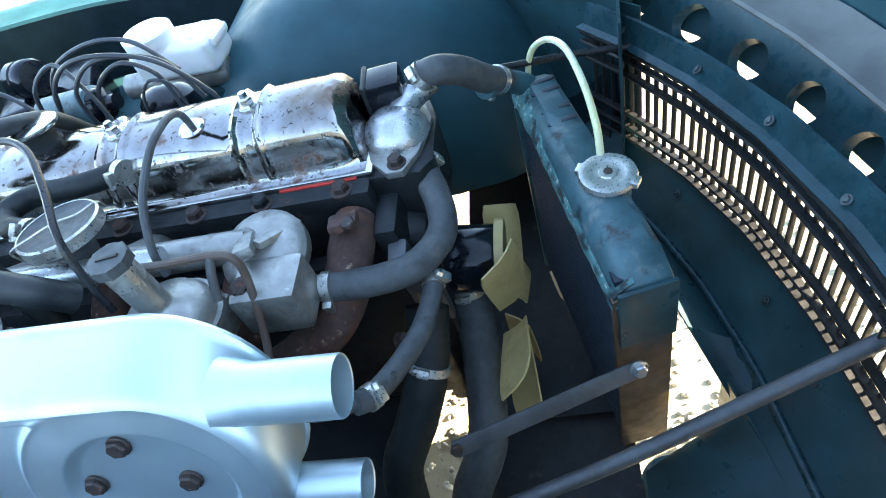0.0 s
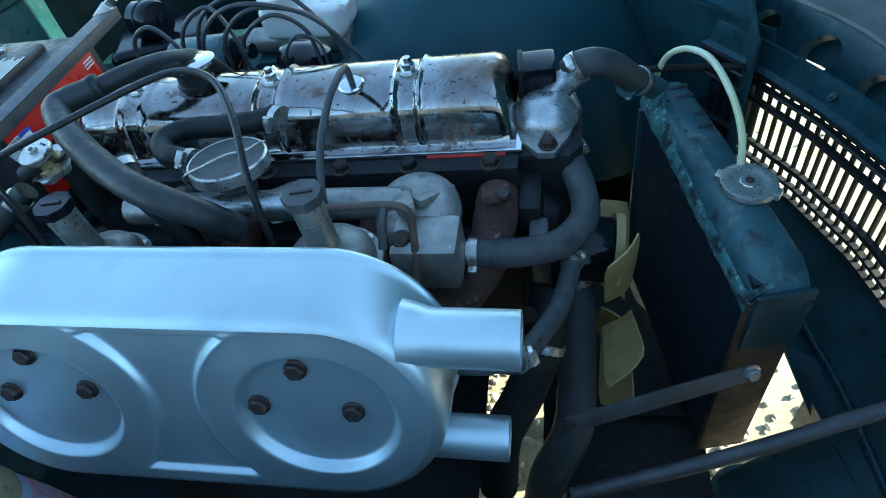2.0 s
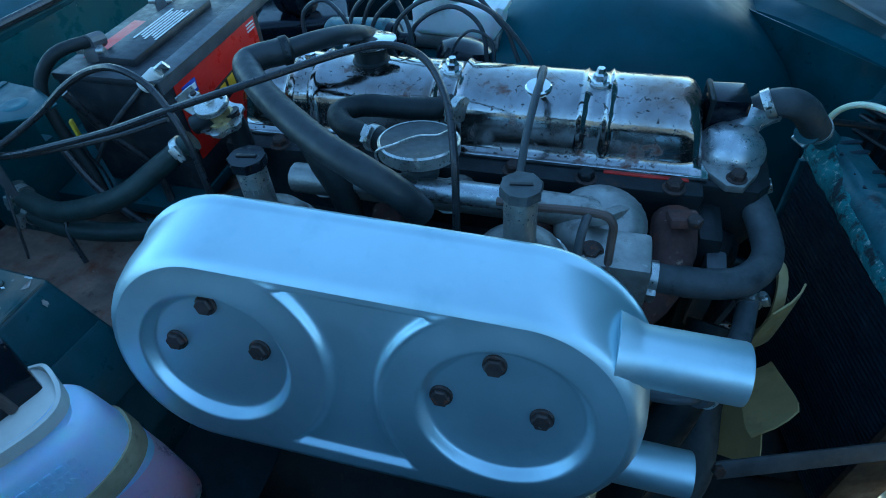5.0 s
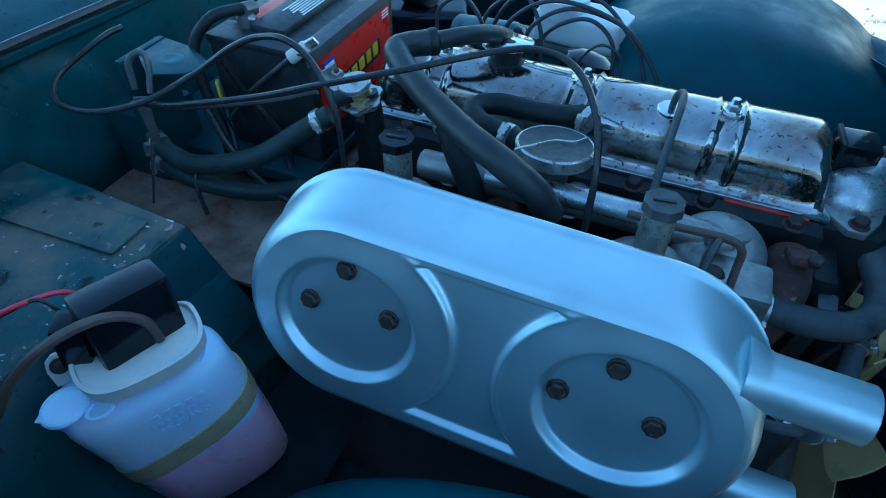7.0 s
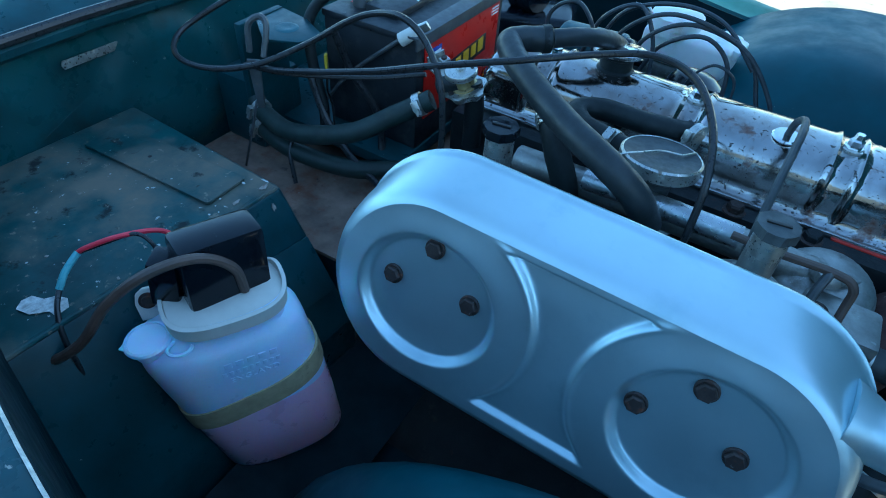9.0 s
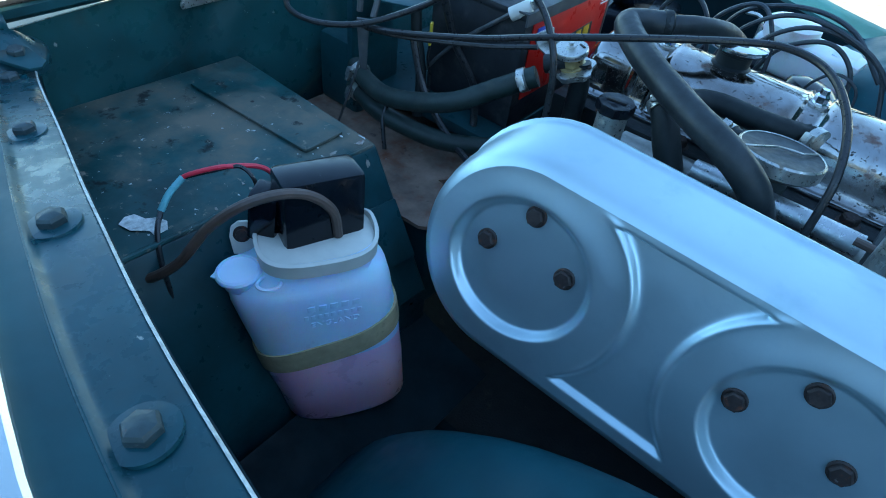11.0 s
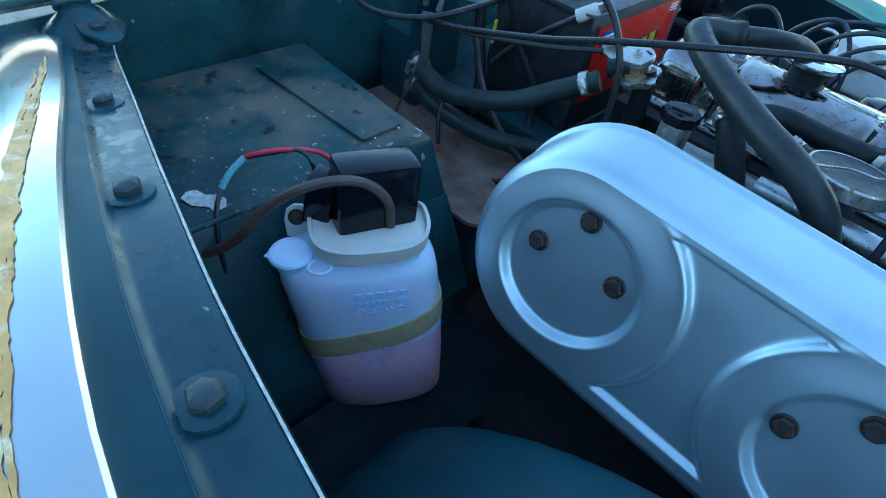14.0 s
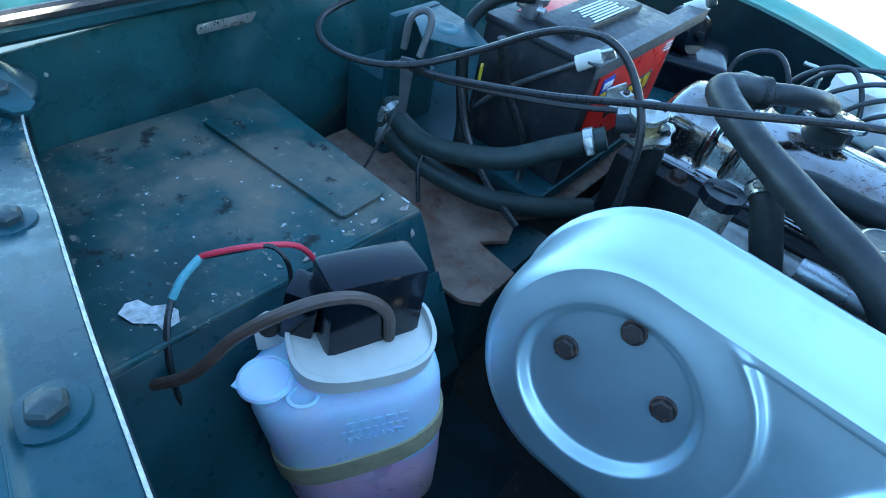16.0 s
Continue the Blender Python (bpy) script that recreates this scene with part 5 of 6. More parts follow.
breather = hose("breather_hose", "thick dusty black breather hose crossing the rocker cover", [(-0.622, 0.556, 0.868), (-0.636, 0.547, 0.867), (-0.652, 0.530, 0.868), (-0.657, 0.508, 0.867), (-0.605, 0.457, 0.860), (-0.525, 0.400, 0.852), (-0.468, 0.374, 0.842), (-0.430, 0.376, 0.815), (-0.412, 0.392, 0.775)], 0.0165, rubber_worn, seg=16)
part("collar", lathe_bm((-0.628, 0.5535, 0.867), (1, 0.75, 0.05), [(0.0135, -0.006), (0.0178, -0.004), (0.0178, 0.006), (0.0135, 0.009)], 22), rubber, breather, "moulded end collar")
hose("breather_pipe", "narrower dusty black breather pipe behind the rocker cover", [(-0.628, 0.552, 0.867), (-0.605, 0.570, 0.870), (-0.583, 0.600, 0.866), (-0.568, 0.64, 0.852), (-0.56, 0.69, 0.82), (-0.555, 0.73, 0.76)], 0.012, rubber_worn, seg=14)
hose("valve_hose", "dusty black hose from rocker cover to breather valve", [(-0.412, 0.612, 0.784), (-0.420, 0.588, 0.790), (-0.440, 0.566, 0.796), (-0.472, 0.554, 0.80), (-0.533, 0.551, 0.80), (-0.558, 0.528, 0.800), (-0.537, 0.499, 0.80), (-0.501, 0.484, 0.802), (-0.468, 0.47, 0.805)], 0.0145, rubber,
     clips=[((-0.493, 0.481, 0.802), (1, -0.3, 0), (0, -0.6, 0.8)), ((-0.412, 0.570, 0.796), (1, -0.5, 0), (0.2, -0.8, 0.2))], seg=14)
hose("carburettor_hose", "short black hose down to the rear carburettor", [(-0.572, 0.462, 0.822), (-0.558, 0.448, 0.812), (-0.543, 0.437, 0.79), (-0.521, 0.429, 0.75), (-0.51, 0.42, 0.70)], 0.016, rubber, clips=[((-0.566, 0.455, 0.818), (0.6, -0.6, -0.5), (0, -0.6, 0.8))], seg=14)
hose("advance_pipe", "thin grey vacuum hose over the rocker cover", [(-0.317, 0.607, 0.818), (-0.315, 0.600, 0.838), (-0.310, 0.580, 0.853), (-0.308, 0.55, 0.860), (-0.309, 0.51, 0.858), (-0.311, 0.455, 0.836), (-0.311, 0.42, 0.80), (-0.31, 0.41, 0.77)], 0.0044, rubber_grey, seg=10)
hose("fuel_pipe", "thin brown steel fuel pipe beside the front carburettor", [(-0.33, 0.40, 0.798), (-0.29, 0.396, 0.800), (-0.233, 0.396, 0.802), (-0.213, 0.394, 0.795), (-0.210, 0.388, 0.77), (-0.211, 0.36, 0.72), (-0.21, 0.33, 0.69)], 0.0045, hose_brown, seg=10)
hose("fuel_spur", "short steel spur pipe with union", [(-0.236, 0.396, 0.801), (-0.240, 0.385, 0.785), (-0.242, 0.372, 0.762)], 0.005, ply_grey, seg=10)

# ---- heater tap and hoses ----
tap = thing("heater_tap", (-0.722, 0.487, 0.74), "zinc-plated heater tap with round lever boss", "tap")
TN = V(-0.10, -0.22, 1.0).normalized()
TP = V(-0.716, 0.486, 0.776)
TR = Matrix.Translation(TP) @ frame_z(TN)
cog = [((0.036 if k % 4 < 2 else 0.030) * math.cos(2 * math.pi * k / 24), (0.033 if k % 4 < 2 else 0.027) * math.sin(2 * math.pi * k / 24)) for k in range(24)]
base_plate = part("base_plate", prism_bm(cog, 0.004, TR, 0.0008), zinc, tap, "notched plated base plate")
part("lower_plate", prism_bm([(0.84 * x, 0.84 * y) for x, y in cog], 0.006, TR @ Matrix.Translation((0, 0, -0.007)), 0.0008), zinc, tap)
for k in range(3):
    a = radians(40 + 120 * k)
    part("screw", lathe_bm(TR @ V(0.026 * math.cos(a), 0.023 * math.sin(a), 0.004), TN, [(0, 0), (0.004, 0), (0.0035, 0.0025), (0, 0.003)], 12), rusty_bolt, base_plate)
part("valve_barrel", lathe_bm(TR @ V(0, 0, 0.003), TN, [(0.020, 0), (0.020, 0.003), (0.0165, 0.005), (0.0165, 0.018), (0.019, 0.020), (0, 0.020)], 26), brass_dull, tap, "dull brass valve barrel")
drum = part("drum", lathe_bm(TR @ V(0, 0, 0.021), TN, [(0, 0), (0.0215, 0), (0.0225, 0.0015), (0.0225, 0.0065), (0.0215, 0.008), (0.010, 0.0085), (0, 0.0085)], 32), zinc, tap, "round plated operating disc")
part("boss", lathe_bm(TR @ V(0, 0, 0.0295), TN, [(0, 0), (0.0065, 0), (0.0065, 0.003), (0.0035, 0.0035), (0.003, 0.007), (0, 0.0075)], 6), zinc, drum, smooth=20)
part("drum_slot", box_bm(TR @ V(0.006, 0.013, 0.0297), (0.010, 0.003, 0.0012), 0.0003, frame_z(TN)), black_print, drum)
lever = part("lever_plate", prism_bm([(-0.062, -0.016), (-0.020, -0.018), (-0.012, -0.004), (-0.020, 0.014), (-0.044, 0.018), (-0.062, 0.012)], 0.003, TR @ Matrix.Translation((0, 0, 0.006)), 0.0006), zinc, tap, "plated cable bracket")
part("bracket_lip", prism_bm([(-0.062, -0.016), (-0.059, -0.016), (-0.059, 0.012), (-0.062, 0.012)], 0.018, TR @ Matrix.Translation((0, 0, 0.008)), 0.0005), zinc, lever)
part("clamp_block", box_bm(TR @ V(-0.048, 0.004, 0.015), (0.014, 0.013, 0.013), 0.002, frame_z(TN)), zinc, lever)
part("clamp_screw", lathe_bm(TR @ V(-0.048, 0.004, 0.021), TN, [(0, 0), (0.0045, 0), (0.004, 0.003), (0, 0.0035)], 12), rusty_bolt, lever)
part("stem", tube_bm([(-0.706, 0.492, 0.785), (-0.700, 0.492, 0.755), (-0.698, 0.49, 0.715), (-0.698, 0.49, 0.69)], 0.014), cast_iron, tap)
part("outlet", tube_bm([(-0.72, 0.478, 0.785), (-0.745, 0.468, 0.775)], 0.0125), cast_iron, tap)
hose("heater_hose", "dusty green-black heater hose", [(-1.035, 0.415, 0.700), (-1.015, 0.406, 0.690), (-0.938, 0.390, 0.69), (-0.841, 0.406, 0.718), (-0.787, 0.440, 0.750), (-0.742, 0.467, 0.779)], 0.0145, rubber_green, clips=[((-0.757, 0.459, 0.770), (0.7, 0.4, 0.45), (0.2, -1, 0.3)), ((-1.02, 0.408, 0.692), (1, -0.2, -0.2), (0, -1, 0.2))], seg=16)
hose("heater_hose", "dusty green-black heater hose", [(-1.035, 0.41, 0.665), (-1.010, 0.403, 0.660), (-0.952, 0.397, 0.650), (-0.868, 0.418, 0.640), (-0.807, 0.463, 0.635), (-0.745, 0.53, 0.635)], 0.0145, rubber_green, clips=[((-1.018, 0.405, 0.661), (1, -0.2, -0.1), (0, -1, 0.2))], seg=16)

# ---- battery ----
bat = thing("battery", (-0.885, 0.655, 0.645), "black car battery with red label, dusty top", "battery")
part("case", box_bm((-0.888, 0.648, 0.733), (0.172, 0.262, 0.176), 0.006), black_case, bat)
part("lid", box_bm((-0.888, 0.648, 0.824), (0.176, 0.266, 0.012), 0.004), black_case, bat)
part("vent_bar", box_bm((-0.888, 0.648, 0.835), (0.06, 0.20, 0.012), 0.004), black_case, bat)
part("label", box_bm((-0.8005, 0.648, 0.757), (0.002, 0.226, 0.128), 0.0005), red_label, bat, "bright red label")
part("label_badge", box_bm((-0.7988, 0.563, 0.793), (0.0015, 0.032, 0.020), 0.0004), blue_print, bat, "small blue and yellow badge")
part("label_badge", prism_bm([(-0.016, 0), (0.016, 0), (0.0, -0.016)], 0.0014, Matrix.Translation((-0.7993, 0.563, 0.783)) @ pose(0, 0, 0, 90, 0, 90)), yellow_print, bat)
part("label_bar", box_bm((-0.7982, 0.563, 0.793), (0.0012, 0.026, 0.009), 0.0002), white_print, bat)


part("label_print", box_bm((-0.7985, 0.655, 0.752), (0.0014, 0.13, 0.030), 0.0004, pose(0, 0, 0, 4, 0, 0)), black_print, bat, "black panel behind yellow capitals")
for k, (w, h) in enumerate(((0.018, 0.018), (0.016, 0.018), (0.017, 0.020), (0.015, 0.020), (0.017, 0.022))):
    part("label_bar", box_bm((-0.7974, 0.607 + 0.0235 * k, 0.7515 + 0.0016 * k), (0.0012, w, h), 0.0002, pose(0, 0, 0, 4, 0, 0)), yellow_print, bat)
for k in range(3):
    part("label_bar", box_bm((-0.7988, 0.745, 0.806 - 0.005 * k), (0.0012, 0.022, 0.002), 0), white_print, bat)
for k in range(7):
    part("label_bar", box_bm((-0.862 - 0.006 * k, 0.655, 0.8416), (0.003, 0.10 - 0.01 * (k % 3), 0.0006), 0), white_print, bat)
part("lid_label", box_bm((-0.93, 0.62, 0.8306), (0.05, 0.12, 0.001), 0.0002), red_label, bat)
for y in (0.565, 0.735):
    t = part("terminal", lathe_bm((-0.935, y, 0.828), (0, 0, 1), [(0.016, 0), (0.015, 0.010), (0.012, 0.018), (0.009, 0.020), (0, 0.021)], 18), ply_grey, bat, "grey lead terminal clamp")
    part("clamp_bolt", tube_bm([(-0.955, y - 0.008, 0.842), (-0.915, y - 0.002, 0.842)], 0.005), zinc, t)
cab = thing("battery_cable", (-0.935, 0.555, 0.84), "thick dusty black battery cable on its terminal", "cable")
part("cable", tube_bm([(-0.935, 0.570, 0.850), (-0.945, 0.548, 0.856), (-0.965, 0.520, 0.850), (-0.985, 0.498, 0.815), (-0.975, 0.485, 0.76), (-0.95, 0.475, 0.69), (-0.94, 0.46, 0.63)], 0.0085, seg=12), rubber, cab)
part("lug", tube_bm([(-0.935, 0.585, 0.848), (-0.936, 0.560, 0.853)], 0.011, seg=10), ply_grey, cab)
hold = thing("battery_clamp", (-0.80, 0.68, 0.84), "grey angle-iron battery clamp with white plastic nuts", "clamp")
m = Matrix.Translation((-0.806, 0.51, 0.830)) @ pose(0, 0, 0, 0, 0, 90)
part("bar", prism_bm([(0.0, -0.010), (0.36, -0.010), (0.36, 0.018), (0.0, 0.018)], 0.003, m, 0.0006), ply_grey, hold)
part("bar_lip", prism_bm([(0.0, 0.0), (0.36, 0.0), (0.36, 0.003), (0.0, 0.003)], -0.016, Matrix.Translation((-0.797, 0.51, 0.830)) @ pose(0, 0, 0, 0, 0, 90), 0.0004), ply_grey, hold)
for y, xx in ((0.520, -0.800), (0.858, -0.800)):
    nut = part("plastic_nut", lathe_bm((xx - 0.028, y - 0.006, 0.822), (0.75, 0.35, 0.55), [(0, 0), (0.010, 0), (0.010, 0.028), (0.008, 0.031), (0, 0.031)], 18), cap_plastic, hold, "white plastic sleeve nut")
    part("wing_nut", box_bm((xx + 0.000, y + 0.007, 0.843), (0.020, 0.006, 0.014), 0.002, pose(0, 0, 0, 20, -30, 20)), zinc, nut)
part("hook_rod", tube_bm([(-0.964, 0.500, 0.690), (-0.913, 0.505, 0.75), (-0.828, 0.514, 0.823)], 0.0035, seg=8), ply_grey, hold)

# ---- washer bottle ----
wb = thing("washer_bottle", (-0.735, 0.075, 0.50), "milky plastic washer bottle half full of pink fluid", "bottle")
BA = radians(60)
BE = V(math.cos(BA), math.sin(BA), 0)
BN = V(math.sin(BA), -math.cos(BA), 0)
BC = V(-0.735, 0.071, 0.0)


def oval(a, z, w, d, tilt=0.0):
    """Rounded flat oval of half width w and half depth d."""
    c, s = math.cos(a), math.sin(a)
    e = 0.72
    return BC + BE * (w * math.copysign(abs(c) ** e, c)) + BN * (d * math.copysign(abs(s) ** e, s)) + BE * (0.145 * max(0.0, 0.70 - z)) + V(0, 0, z)


def oval_bm(levels, seg=40, cap_top=True):
    bm = bmesh.new()
    rings = [[bm.verts.new(oval(2 * math.pi * i / seg, z, w, d) + BE * sh) for i in range(seg)] for z, w, d, sh in levels]
    for a, b in zip(rings, rings[1:]):
        for i in range(seg):
            bm.faces.new((a[i], a[(i + 1) % seg], b[(i + 1) % seg], b[i]))
    bm.faces.new(rings[0][::-1])
    if cap_top:
        bm.faces.new(rings[-1])
    return bm


part("fluid", oval_bm([(0.419, 0.060, 0.030, 0.008), (0.4215, 0.071, 0.039, 0.008), (0.434, 0.0800, 0.0455, 0.008), (0.515, 0.0850, 0.0482, 0.008), (0.565, 0.0860, 0.0486, 0.008)]), fluid_plastic, wb, "pink fluid showing through the lower half", smooth=60)
bt = part("shell", oval_bm([(0.565, 0.0861, 0.0487, 0.008), (0.620, 0.0870, 0.0490, 0.006), (0.660, 0.0875, 0.0490, 0.005), (0.674, 0.0860, 0.0475, 0.005), (0.683, 0.080, 0.045, 0.006), (0.688, 0.068, 0.041, 0.008), (0.700, 0.060, 0.040, 0.020), (0.7215, 0.060, 0.040, 0.021)]), bottle_plastic, wb, "milky translucent upper half", smooth=60)
# moulded lettering on the bottle's front
LM = Matrix.Translation(BC + BE * 0.024 + BN * 0.0484) @ Matrix(((BE.x, 0, BN.x, 0), (BE.y, 0, BN.y, 0), (0, 1, 0, 0), (0, 0, 0, 1)))
for k in range(5):
    part("moulded_bar", prism_bm([(-0.004, 0), (0.004, 0), (0.004, 0.008), (-0.004, 0.008)], 0.0012, LM @ Matrix.Translation((-0.022 + 0.012 * k, 0.657, 0)), 0.0004), bottle_plastic, bt)
for k in range(9):
    part("moulded_bar", prism_bm([(-0.0023, 0), (0.0023, 0), (0.0023, 0.006), (-0.0023, 0.006)], 0.001, LM @ Matrix.Translation((-0.028 + 0.0072 * k, 0.645, 0)), 0.0003), bottle_plastic, bt)
word = bpy.data.curves.new("lettering", 'FONT')
word.body, word.size, word.extrude, word.align_x = "ENGLAND", 0.0115, 0.0007, 'CENTER'
pattern = bpy.data.objects.new("lettering", word)
letters = bpy.data.meshes.new_from_object(pattern)
bpy.data.objects.remove(pattern)
bm = bmesh.new()
bm.from_mesh(letters)
bpy.data.meshes.remove(letters)
bmesh.ops.transform(bm, matrix=LM @ Matrix.Translation((0.003, 0.632, 0.0008)), verts=bm.verts)
part("moulded_lettering", bm, bottle_plastic, bt, smooth=20)
# strap: a band that climbs towards one end
bm = bmesh.new()
rings = []
for grow, dz in ((-0.001, -0.0160), (0.0022, -0.0165), (0.0028, 0.0), (0.0022, 0.0165), (-0.001, 0.0160)):
    ring = []
    for k in range(56):
        a = 2 * math.pi * k / 56
        z = 0.579 + dz + 0.021 * math.cos(a) + 0.004 * math.sin(a)
        ring.append(bm.verts.new(oval(a, z, 0.0864 + grow, 0.0488 + grow) + BE * 0.0075))
    rings.append(ring)
for a, b in zip(rings, rings[1:]):
    for k in range(56):
        bm.faces.new((a[k], a[(k + 1) % 56], b[(k + 1) % 56], b[k]))
part("strap", bm, khaki, wb, "khaki rubber strap running aslant", smooth=40)
part("collar_plate", oval_bm([(0.708, 0.0602, 0.0407, 0.020), (0.7208, 0.0602, 0.0407, 0.020), (0.7222, 0.0585, 0.0390, 0.020)]), cap_plastic, wb, "off-white plate under the pump", smooth=40)
bm = bmesh.new()
rings = []
for w, d, lo, top in ((0.0625, 0.0435, 0.703, False), (0.064, 0.0445, 0.720, True), (0.060, 0.0405, 0.721, True), (0.057, 0.038, 0.705, False)):
    ring = []
    for i in range(48):
        a = 2 * math.pi * i / 48
        rise = (0.014 * max(0, math.cos(a)) ** 6 + 0.006 * max(0, -math.cos(a)) ** 8) * (0.6 - 0.4 * math.sin(a)) if top else 0.0
        ring.append(bm.verts.new(oval(a, lo + rise, w, d) + BE * 0.020))
    rings.append(ring)
for r0, r1 in zip(rings, rings[1:]):
    for i in range(48):
        bm.faces.new((r0[i], r0[(i + 1) % 48], r1[(i + 1) % 48], r1[i]))
part("cap_collar", bm, cap_plastic, wb, "off-white pump collar with raised ends", smooth=50)
PUMP_YAW = math.degrees(math.atan2(BE.y, BE.x)) + 9
pump = part("pump", box_bm(BC + BE * 0.026 + V(0, 0, 0.752) - BN * 0.014, (0.086, 0.046, 0.080), 0.007, pose(0, 0, 0, -4, 3, PUMP_YAW)), black_plastic, wb, "glossy black pump motor cover")
part("pump_side", box_bm(BC - BE * 0.026 + V(0, 0, 0.742) - BN * 0.022, (0.03, 0.030, 0.06), 0.004, pose(0, 0, 0, 0, 8, 30)), black_plastic, wb)
part("filler_lid", lathe_bm(BC - BE * 0.062 + BN * 0.010 + V(0, 0, 0.684), (-0.05, -0.05, 1), [(0, -0.004), (0.0175, -0.004), (0.0185, 0.004), (0.0190, 0.010), (0.0235, 0.0105), (0.0240, 0.0125), (0.0225, 0.0150), (0.0200, 0.0160), (0.0190, 0.0145), (0.006, 0.0140), (0, 0.0150)], 32), bottle_plastic, wb, "snap-on milky filler lid")
part("lid_tip", prism_bm([(-0.0285, 0.0), (-0.022, -0.006), (-0.018, 0.0), (-0.022, 0.007)], 0.002, Matrix.Translation(BC - BE * 0.062 + BN * 0.010 + V(0, 0, 0.6945)) @ pose(0, 0, 0, 0, 0, 60), 0.0006), bottle_plastic, wb)
part("lid_ring", tube_bm([BC + BE * (-0.036 + 0.012 * math.cos(a)) + BN * (0.033 + 0.010 * math.sin(a)) + V(0, 0, 0.6955) for a in (2 * math.pi * k / 12 for k in range(13))], 0.0020, seg=6, n=2), bottle_plastic, wb)
part("fixing_tab", prism_bm([(-0.011, -0.022), (0.011, -0.022), (0.0135, -0.004), (0.0125, 0.008), (0.006, 0.0145), (-0.003, 0.0145), (-0.011, 0.009), (-0.0135, -0.002)], 0.006, Matrix.Translation((-0.797, 0.046, 0.703)) @ frame_z((0.75, -0.55, 0.35)), 0.0015), cap_plastic, wb, "pale mounting tab with a screw")
part("tab_screw", lathe_bm((-0.7925, 0.0425, 0.7062), (0.75, -0.55, 0.35), [(0, 0), (0.0092, 0), (0.0092, 0.0015), (0.0065, 0.002), (0.006, 0.0048), (0.003, 0.0055), (0, 0.0055)], 18), rusty_bolt, wb)
part("hose_grommet", lathe_bm((-0.714, 0.104, 0.719), (0, 0, 1), [(0, 0), (0.006, 0), (0.005, 0.004), (0.003, 0.005)], 14), black_print, wb)
hose("washer_hose", "thin brown-black washer hose arching over the pump", [(-0.714, 0.104, 0.722), (-0.716, 0.100, 0.755), (-0.724, 0.080, 0.781), (-0.737, 0.054, 0.789), (-0.752, 0.022, 0.784), (-0.774, -0.004, 0.757), (-0.795, -0.030, 0.715), (-0.83, -0.05, 0.682), (-0.85, -0.05, 0.68)], 0.0052, hose_brown, seg=10)
rw = thing("pump_wire", (-0.835, 0.111, 0.72), "red pump wire with blue crimp sleeve", "wire")
part("wire", tube_bm([(-0.838, 0.118, 0.718), (-0.850, 0.100, 0.748), (-0.866, 0.064, 0.758), (-0.886, 0.038, 0.751), (-0.894, 0.028, 0.745)], 0.0028, seg=8), red_wire, rw)
part("crimp_sleeve", tube_bm([(-0.893, 0.030, 0.746), (-0.890, 0.010, 0.736), (-0.886, -0.004, 0.724)], 0.0038, seg=10), blue_sleeve, rw, "pale blue crimp sleeve")
bw = thing("pump_wire", (-0.83, 0.075, 0.70), "black pump wire hanging beside the box", "wire")
part("wire", tube_bm([(-0.834, 0.080, 0.715), (-0.842, 0.082, 0.745), (-0.858, 0.076, 0.757), (-0.873, 0.054, 0.754), (-0.893, 0.029, 0.746)], 0.0024, seg=8), black_cable, bw)
part("wire", tube_bm([(-0.886, -0.004, 0.724), (-0.868, -0.020, 0.719), (-0.850, -0.032, 0.70), (-0.838, -0.037, 0.66), (-0.825, -0.042, 0.60)], 0.0028, seg=8), black_cable, bw)

# ---- cables and far-side fittings ----
cb = thing("throttle_cable", (-0.92, 0.38, 0.79), "black control cable sweeping over the rocker cover", "cable")
part("sheath", tube_bm([(-0.99, 0.372, 0.79), (-0.922, 0.377, 0.80), (-0.801, 0.396, 0.83), (-0.712, 0.409, 0.86), (-0.618, 0.435, 0.886), (-0.523, 0.505, 0.897), (-0.472, 0.518, 0.902), (-0.427, 0.499, 0.897), (-0.392, 0.449, 0.88), (-0.374, 0.402, 0.85), (-0.370, 0.385, 0.80), (-0.37, 0.38, 0.76)], 0.0042, seg=10), black_cable, cb)
cb = thing("choke_cable", (-1.08, 0.43, 0.82), "black control cable in a wide loop by the bulkhead", "cable")
part("sheath", tube_bm([(-1.07, 0.46, 0.845), (-1.084, 0.431, 0.838), (-1.125, 0.375, 0.80), (-1.089, 0.332, 0.79), (-1.026, 0.330, 0.79), (-0.966, 0.363, 0.80), (-0.909, 0.409, 0.83), (-0.852, 0.424, 0.87), (-0.811, 0.433, 0.89), (-0.762, 0.425, 0.90), (-0.725, 0.421, 0.88), (-0.690, 0.402, 0.84), (-0.680, 0.394, 0.78), (-0.68, 0.39, 0.72)], 0.0042, seg=10), black_cable, cb)
cb = thing("inner_cable", (-0.99, 0.37, 0.78), "second black cable running beside the first", "cable")
part("sheath", tube_bm([(-1.0, 0.375, 0.785), (-0.92, 0.382, 0.794), (-0.80, 0.405, 0.818), (-0.73, 0.43, 0.835)], 0.0034, seg=8), black_cable, cb)
br = thing("cable_bracket", (-0.99, 0.43, 0.70), "dark painted steel bracket with clip and rod", "bracket")
part("plate", prism_bm([(-1.035, 0.44), (-0.985, 0.402), (-0.94, 0.425), (-0.925, 0.462), (-0.985, 0.492), (-1.04, 0.50)], 0.003, Matrix.Translation((0, 0, 0.815)), 0.0008), paint, br)
part("plate_hole", lathe_bm((-0.985, 0.450, 0.8182), (0, 0, 1), [(0.006, 0.0004), (0.012, 0.0018), (0.016, 0.001), (0.018, 0)], 20), rad_paint, br)
